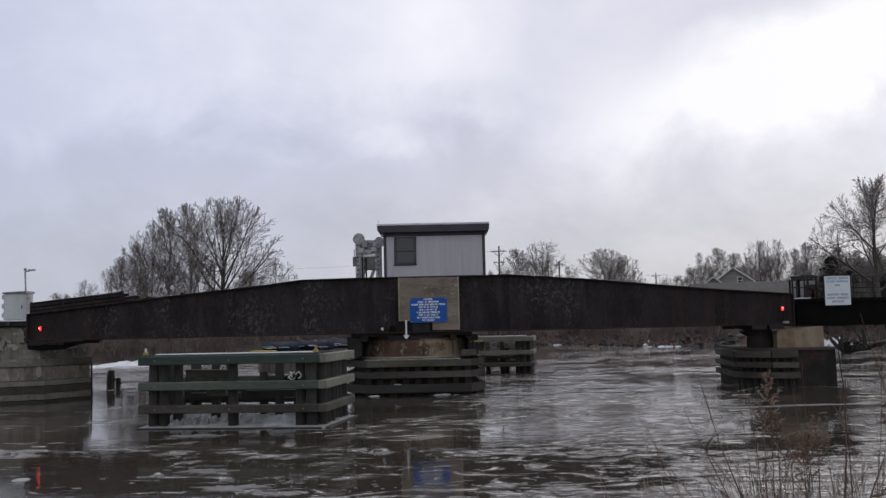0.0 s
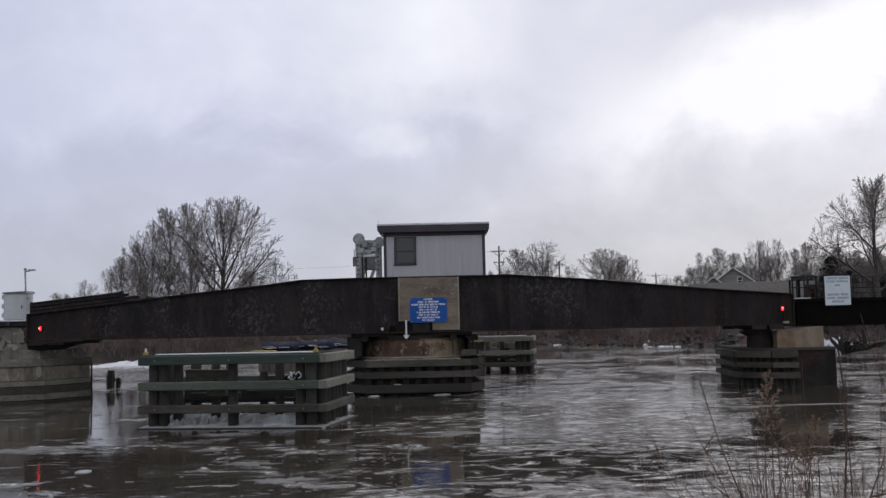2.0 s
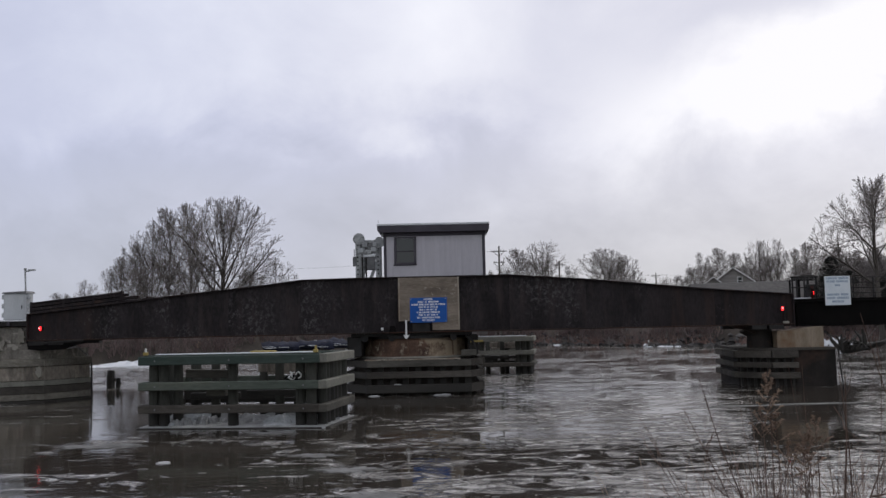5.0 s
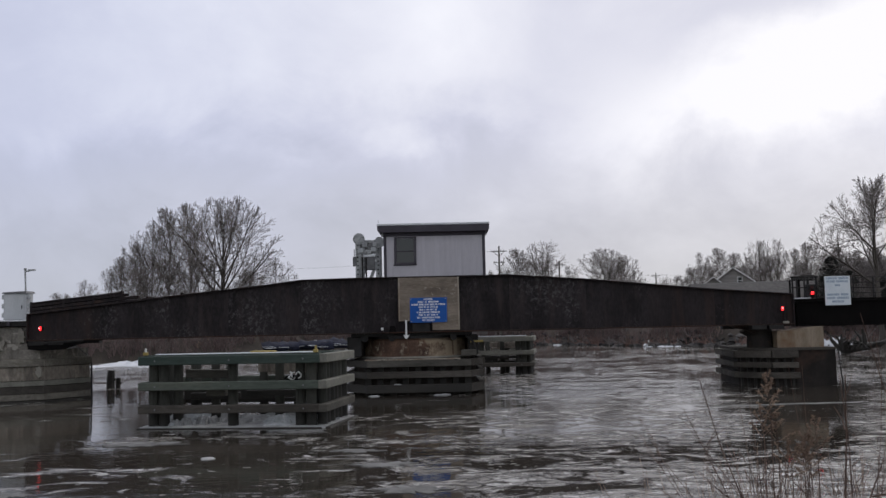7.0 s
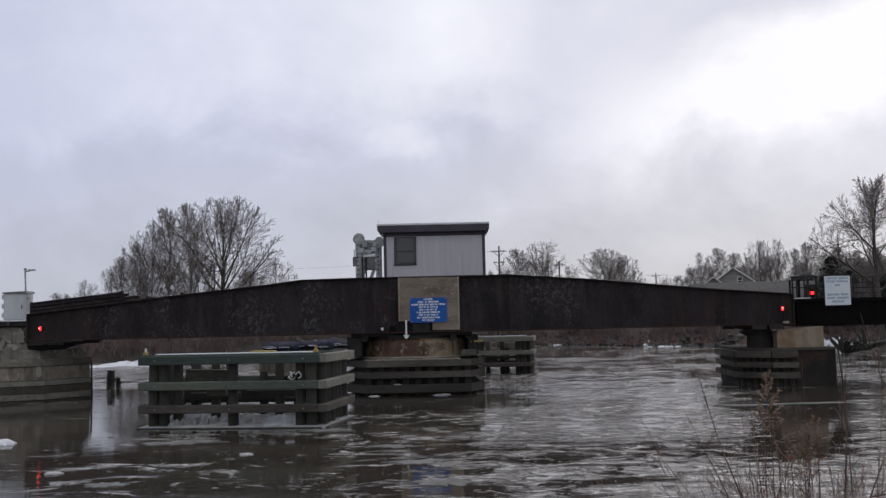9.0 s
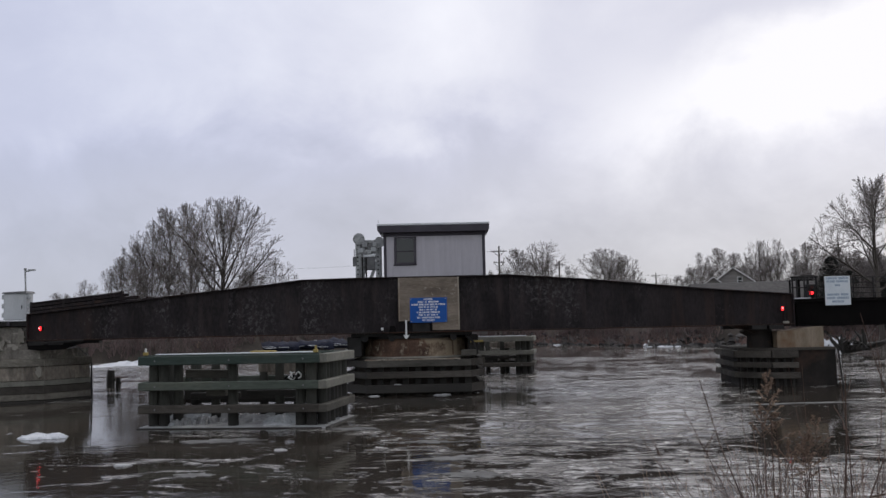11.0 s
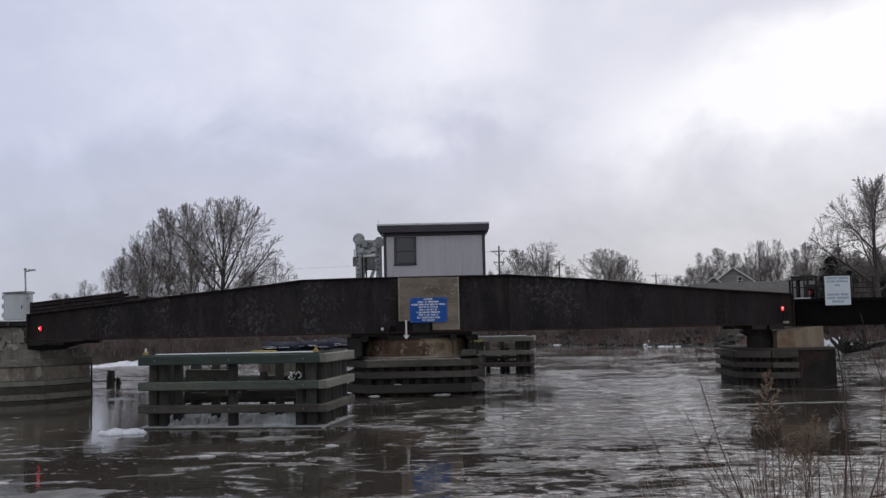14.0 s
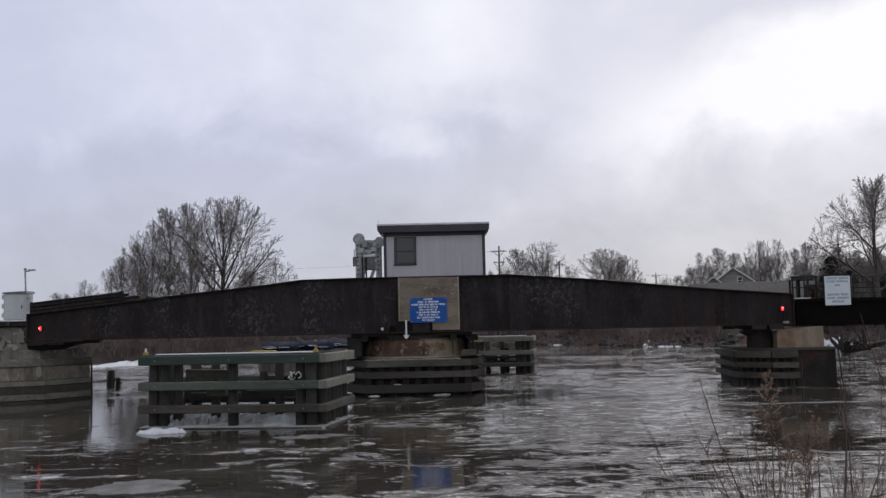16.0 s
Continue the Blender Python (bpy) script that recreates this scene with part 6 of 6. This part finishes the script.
def build_pole(x, y, top, arms, label):
    z = ground_height(x, y)
    p = thing("utility_pole", pose(x, y, z, 0, 0, -20), label, "utility pole", "utility poles")
    h = top - z
    part("post", Mesh().tube([(0, 0, -0.3), (0, 0, h)], [0.15, 0.10], 8), TIMBER_GREY, p)
    for i in range(arms):
        zz = h - 0.7 - i * 1.4
        part("crossarm", box(-1.05 + 0.35 * i, 1.05 - 0.35 * i, -0.13, -0.02, zz, zz + 0.09), TIMBER_GREY, p)
        for xx in (-0.62, -0.3, 0.3, 0.62):
            part("insulator", Mesh().tube([(xx, -0.09, zz + 0.11), (xx, -0.09, zz + 0.26)], [0.05, 0.04], 6), GALV_DARK, p)
        part("arm_brace", Mesh().beam((-0.7, -0.1, zz), (0, -0.1, zz - 0.6), 0.05, 0.06), TIMBER_GREY, p)
        part("arm_brace", Mesh().beam((0.7, -0.1, zz), (0, -0.1, zz - 0.6), 0.05, 0.06), TIMBER_GREY, p)


def build_wire(a, b, sag):
    pts = [Vector(a).lerp(Vector(b), i / 14) - Vector((0, 0, sag * 4 * (i / 14) * (1 - i / 14))) for i in range(15)]
    ob = part("overhead_wire", Mesh().tube(pts, [0.008] * 15, 4), IRON)
    tagged(ob, "thin overhead wire between utility poles", "wire", "overhead wires")


build_house()
build_long_building()
build_pavilion()
for x, y, top, arms in ((7.0, 120, 12.4, 2), (18.1, 150, 12.3, 1), (44.2, 200, 12.6, 1), (49.5, 120, 12.0, 1)):
    build_pole(x, y, top, arms, "brown wooden utility pole with crossarms")
for dx, dz in ((-1.2, -0.4), (1.2, -0.4), (0.8, -2.3)):
    build_wire((7 + dx, 120, 12.4 + dz), (18.1 + dx, 150, 12.3 + dz), 0.5)
    build_wire((18.1 + dx, 150, 12.3 + dz), (44.2 + dx, 200, 12.6 + dz), 0.9)
    build_wire((44.2 + dx, 200, 12.6 + dz), (110 + dx, 240, 14 + dz), 1.2)
build_pole(-29.6, 124, 10.9, 1, "brown wooden utility pole among the trees")
build_wire((-29.6, 124, 10.6), (7, 120, 11.9), 0.8)


# ------------------------------------------------------------------ near bank weeds
def build_weed(foot, tip, r, seed, twigs=5, bow=0.05, material=STEM, label="bare red-brown weed stem on the near bank"):
    """One bare stem with a few side twigs."""
    rng = random.Random(seed)
    foot, tip = Vector(foot), Vector(tip)
    z = ground_height(foot.x, foot.y)
    low = foot + (foot - tip) * ((foot.z - z) / max(tip.z - foot.z, 0.1))
    low.z = z - 0.03
    w = part("weed_stem", Mesh(), material)
    m = Mesh()
    pts = [low.lerp(tip, s) + Vector((bow * math.sin(math.pi * s) + rng.gauss(0, 0.006), 0, 0)) for s in (0, 0.25, 0.5, 0.7, 0.85, 1)]
    m.tube(pts, [r * (1 - 0.75 * i / 5) for i in range(6)], 5)
    for k in range(twigs):
        s = rng.uniform(0.45, 0.95)
        a = low.lerp(tip, s) + Vector((bow * math.sin(math.pi * s), 0, 0))
        e = a + Vector((rng.gauss(0, 0.06), rng.gauss(0, 0.05), rng.uniform(0.05, 0.18)))
        m.tube([a, a.lerp(e, 0.5) + Vector((rng.gauss(0, 0.01), 0, -0.01)), e], [r * 0.45, r * 0.35, r * 0.2], 4)
    old = w.data
    w.data = m.data("weed_stem", material)
    bpy.data.meshes.remove(old)
    tagged(w, label, "weed", "weeds on the near bank")


weed_rng = random.Random(7)
for foot, tip, r in (
    ((1.26, 4.2, 1.98), (1.09, 4.2, 2.50), 0.0048), ((1.18, 4.2, 2.03), (1.03, 4.2, 2.37), 0.0042), ((1.13, 4.2, 2.17), (1.01, 4.2, 2.33), 0.0032), ((1.53, 4.2, 1.98), (1.50, 4.2, 2.54), 0.0030),
    ((1.55, 4.2, 2.36), (1.55, 4.2, 2.54), 0.0026), ((1.69, 4.2, 1.97), (1.73, 4.2, 2.50), 0.0065), ((1.73, 4.2, 1.97), (1.71, 4.2, 2.50), 0.0042), ((1.90, 4.2, 2.46), (1.81, 4.2, 2.76), 0.0045),
    ((1.81, 4.2, 1.97), (1.88, 4.2, 2.13), 0.0075), ((1.05, 4.2, 1.98), (0.94, 4.2, 2.13), 0.0040), ((0.97, 4.2, 1.99), (0.92, 4.2, 2.05), 0.0030), ((1.65, 4.2, 1.97), (1.64, 4.2, 2.20), 0.0030),
    ((1.30, 4.2, 2.08), (1.28, 4.2, 2.36), 0.0034), ((1.54, 4.2, 1.97), (1.58, 4.2, 2.20), 0.0034), ((1.15, 4.2, 1.99), (1.12, 4.2, 2.08), 0.0030), ((1.11, 4.2, 1.99), (1.06, 4.2, 2.08), 0.0030),
    ((1.46, 4.2, 1.97), (1.43, 4.2, 2.11), 0.0030), ((1.40, 4.2, 1.98), (1.37, 4.2, 2.08), 0.0030), ((1.02, 4.2, 1.98), (0.86, 4.2, 2.27), 0.0032), ((0.99, 4.2, 1.99), (0.83, 4.2, 2.26), 0.0030),
    ((0.71, 4.2, 1.99), (0.63, 4.2, 2.08), 0.0030), ((1.33, 4.2, 1.98), (1.32, 4.2, 2.42), 0.0032), ((1.83, 4.2, 1.97), (1.89, 4.2, 2.55), 0.0030),
):
    build_weed(foot, tip, r * 1.35, int(foot[0] * 1000 + tip[2] * 100), 4, 0.012)
for i in range(46):
    x = weed_rng.uniform(1.15, 1.95)
    y = weed_rng.uniform(3.7, 4.7)
    hgt = weed_rng.uniform(0.08, 0.34)
    build_weed((x, y, 1.98), (x + weed_rng.gauss(-0.03, 0.08), y, 2.0 + hgt), weed_rng.uniform(0.0014, 0.0028), 900 + i, 4, weed_rng.gauss(0, 0.03))


for i in range(34):
    x = weed_rng.uniform(1.18, 1.95)
    y = weed_rng.uniform(3.7, 4.5)
    build_weed((x, y, 1.98), (x + weed_rng.gauss(-0.02, 0.07), y, 2.0 + weed_rng.uniform(0.04, 0.2)), weed_rng.uniform(0.0016, 0.003), 1500 + i, 6, weed_rng.gauss(0, 0.03), STEM_PALE, "dry pinkish weed stem on the near bank")


def build_plume(x, y, z0, z1, seed, dense=60, wide=0.075):
    """A dry seed plume: drooping tufts up a thin stem."""
    rng = random.Random(seed)
    g = ground_height(x, y)
    p = thing("seed_plume", pose(x, y, g), "dry tan seed plume on a weed stalk", "weed", "weeds on the near bank")
    m = Mesh()
    top, low = z1 - g, z0 - g
    part("stalk", Mesh().tube([(0, 0, -0.03), (0.01, 0, low), (0, 0, top)], [0.0024, 0.0021, 0.001], 5), STEM, p)
    for i in range(dense):
        s = (i + rng.random()) / dense
        z = low + (top - low) * s * 0.94
        out = (wide * (1 - s) ** 0.9 + 0.008) * rng.uniform(0.6, 1.1)
        a = 2.4 * i + rng.gauss(0, 0.3)
        d = Vector((math.cos(a), math.sin(a), 0)) * out
        rise = out * rng.uniform(0.9, 1.5) * (0.55 + 0.6 * s)
        pts = [Vector((0, 0, z)), Vector((0, 0, z + rise * 0.5)) + d * 0.5, Vector((0, 0, z + rise * 0.85)) + d * 0.8, Vector((0, 0, z + rise * (0.95 if s < 0.3 else 1.25))) + d]
        m.tube(pts, [0.0013, 0.0011, 0.0009, 0.0006], 3)
        for k in range(24):
            u = 0.5 + 2.49 * k / 23
            q = pts[int(u)].lerp(pts[int(u) + 1], u - int(u))
            f = q + Vector((rng.gauss(0, 0.006), rng.gauss(0, 0.006), rng.uniform(-0.008, 0.006)))
            m.tube([q, f], [0.0030, 0.0012], 3)
    part("seed_head", m, REED, p, "fluffy tan seed head", fix=False)


build_plume(1.325, 4.0, 2.345, 2.53, 1, 15, 0.055)
build_plume(1.30, 4.02, 2.24, 2.38, 2, 8, 0.075)
build_plume(1.36, 4.03, 2.22, 2.36, 6, 7, 0.075)
build_plume(1.47, 4.0, 2.12, 2.28, 3, 11, 0.08)
build_plume(1.42, 4.05, 2.08, 2.24, 4, 9, 0.08)
build_plume(1.53, 4.05, 2.18, 2.34, 5, 8, 0.07)
build_plume(1.50, 4.1, 2.06, 2.20, 7, 10, 0.08)


def build_grass():
    rng = random.Random(13)
    m = Mesh()
    for i in range(260):
        x, y = rng.gauss(1.62, 0.34), rng.uniform(3.4, 4.9)
        z = ground_height(x, y)
        h = rng.uniform(1.88, 2.17) - 0.05 * abs(x - 1.6) - z
        a = Vector((x, y, z - 0.02))
        b = a + Vector((rng.gauss(-0.05, 0.24), rng.gauss(0, 0.08), h))
        m.tube([a, a.lerp(b, 0.6) + Vector((rng.gauss(0, 0.02), 0, 0.02)), b], [0.0024, 0.002, 0.0008], 3, cap=False)
    tagged(part("dry_grass", m, REED, fix=False), "dry tan grass on the near bank", "grass", kind="stuff")


build_grass()


# ------------------------------------------------------------------ drifting ice
def build_floe(rx, ry, h, seed, material, label, rag=0.55):
    ob = part("ice_floe", lumpy_ice("ice_floe", rx, ry, h, seed, material, rag if material is SLUSH else 0.2), None)
    return tagged(ob, label, "ice floe", "drifting ice")


FLOES = [
    (build_floe(1.1, 0.22, 0.012, 11, SLUSH, "long thin bar of grey slush off the rest pier"), [(0, 9.3, 30.0), (8, 9.7, 30.7), (16, 9.95, 31.0)], 3),
    (build_floe(1.3, 0.2, 0.012, 15, SLUSH, "long thin bar of grey slush off the rest pier"), [(0, 11.5, 30.3), (8, 11.9, 30.9), (16, 12.1, 31.1)], -3),
    (build_floe(0.60, 0.40, 0.11, 1, SNOW, "white snow-topped ice floe drifting on the river"),
     [(0, -15.4, 19.0), (9.2, -11.43, 24.53), (11.5, -10.43, 25.9), (12.5, -9.79, 26.2), (13.5, -9.17, 26.35), (14.5, -8.54, 26.4), (16, -7.76, 26.3)], 12),
    (build_floe(0.6, 0.3, 0.03, 2, SLUSH, "ragged grey slush floe drifting past the fender"), [(0, -6.6, 25.3), (11.3, -2.39, 26.2), (13, -1.9, 26.4), (16, -1.41, 26.7)], -8),
    (build_floe(0.86, 0.75, 0.014, 3, SLUSH, "flat round pancake of grey ice", 0.06), [(0, -14.0, 10.4), (14.5, -6.29, 16.62), (16, -5.48, 17.26)], 25),
    (build_floe(0.16, 0.14, 0.04, 4, DIRTY_ICE, "small piece of drifting ice"), [(0, -12.4, 15.0), (8, -8.26, 18.64), (11.5, -6.42, 20.23), (14, -5.23, 21.15), (16, -4.41, 21.95)], 30),
    (build_floe(0.35, 0.24, 0.012, 5, SLUSH, "thin grey slush cake"), [(0, -12.2, 13.5), (8, -6.85, 17.14), (11.5, -4.5, 18.74), (14, -3.09, 19.72), (16, -2.07, 20.3)], -20),
    (build_floe(0.14, 0.16, 0.03, 6, DIRTY_ICE, "small piece of drifting ice"), [(0, -8.04, 18.35), (4, -6.34, 19.98), (7, -5.11, 20.78), (12.5, -3.25, 22.35), (16, -1.85, 22.83)], 40),
    (build_floe(0.5, 0.24, 0.012, 7, SLUSH, "thin grey slush cake"), [(0, -4.76, 18.99), (2, -4.07, 19.87), (4, -3.27, 20.58), (16, 1.6, 24.6)], -15),
    (build_floe(0.8, 0.4, 0.016, 8, SLUSH, "thin grey slush cake"), [(0, -10.6, 21.8), (1, -10.14, 22.31), (2.5, -9.5, 23.11), (4, -8.81, 23.41), (16, -3.4, 24.6)], 18),
    (build_floe(0.55, 0.3, 0.012, 9, SLUSH, "thin grey slush cake"), [(0, -3.79, 16.92), (4, -2.29, 18.35), (6.5, -1.44, 19.24), (9, -0.6, 19.66), (16, 1.8, 21.6)], 22),
    (build_floe(0.5, 0.35, 0.012, 10, SLUSH, "thin grey slush cake"), [(0, -2.6, 14.6), (11.3, 0.54, 18.02), (13, 0.97, 18.73), (16, 1.49, 19.26)], -30),
]


def build_raft(x0, x1, y0, y1, count, seed):
    """A loose field of thin slush flakes that drifts as one."""
    rng = random.Random(seed)
    m = Mesh()
    for i in range(count):
        x, y = rng.uniform(x0, x1), rng.uniform(y0, y1)
        if noise.noise((x * 0.35, y * 0.7, seed)) < 0.12:
            continue
        r = 0.010 + 0.045 * rng.random() ** 3
        n = rng.randint(7, 10)
        ph = rng.uniform(0, 6)
        ring = [(x + r * 1.7 * q * math.cos(2 * math.pi * k / n + ph), y + r * q * math.sin(2 * math.pi * k / n + ph)) for k in range(n) for q in (rng.uniform(0.6, 1.15),)]
        m.prism(ring, -0.02, rng.uniform(0.004, 0.010))
    ob = part("slush_raft", m, SLUSH, fix=False)
    return tagged(ob, "loose field of thin grey slush flakes on the river", "slush", kind="stuff")


RAFTS = [build_raft(-16, -2, 9, 24, 600, 1), build_raft(-6, 8, 10, 22, 1000, 2), build_raft(0, 14, 16, 28, 1100, 3), build_raft(-24, -8, 6, 18, 500, 4)]


# ------------------------------------------------------------------ movement
def motions():
    drift = (0.37, 0.30)
    walk(river, [(0, pose(-3.0, -2.4, 0)), (16, pose(-3.0 + drift[0] * 16, -2.4 + drift[1] * 16, 0))])
    for raft in RAFTS:
        walk(raft, [(0, pose(0, 0, 0)), (16, pose(drift[0] * 16, drift[1] * 16, 0))])
    for floe, rows, turn in FLOES:
        walk(floe, [(t, pose(x, y, 0, 0, 0, turn * t / 16)) for t, x, y in rows])
    walk(clouds, [(0, pose(0, 0, 0)), (16, pose(0, 0, 0, 0, 0, -1.35))])
    # the flasher's drum makes one turn in 1.072 s and shows its lit side at 12.21 s
    step = 1.072 / 6
    rows, k = [], 0
    while k * step < 16.0:
        t = k * step
        rows.append((t, pose(0, -0.125, 0.24, 0, 0, 360 * (t - 12.21) / 1.072)))
        k += 1
    rows.append((16.0, pose(0, -0.125, 0.24, 0, 0, 360 * (16.0 - 12.21) / 1.072)))
    walk(flasher, rows)


motions()
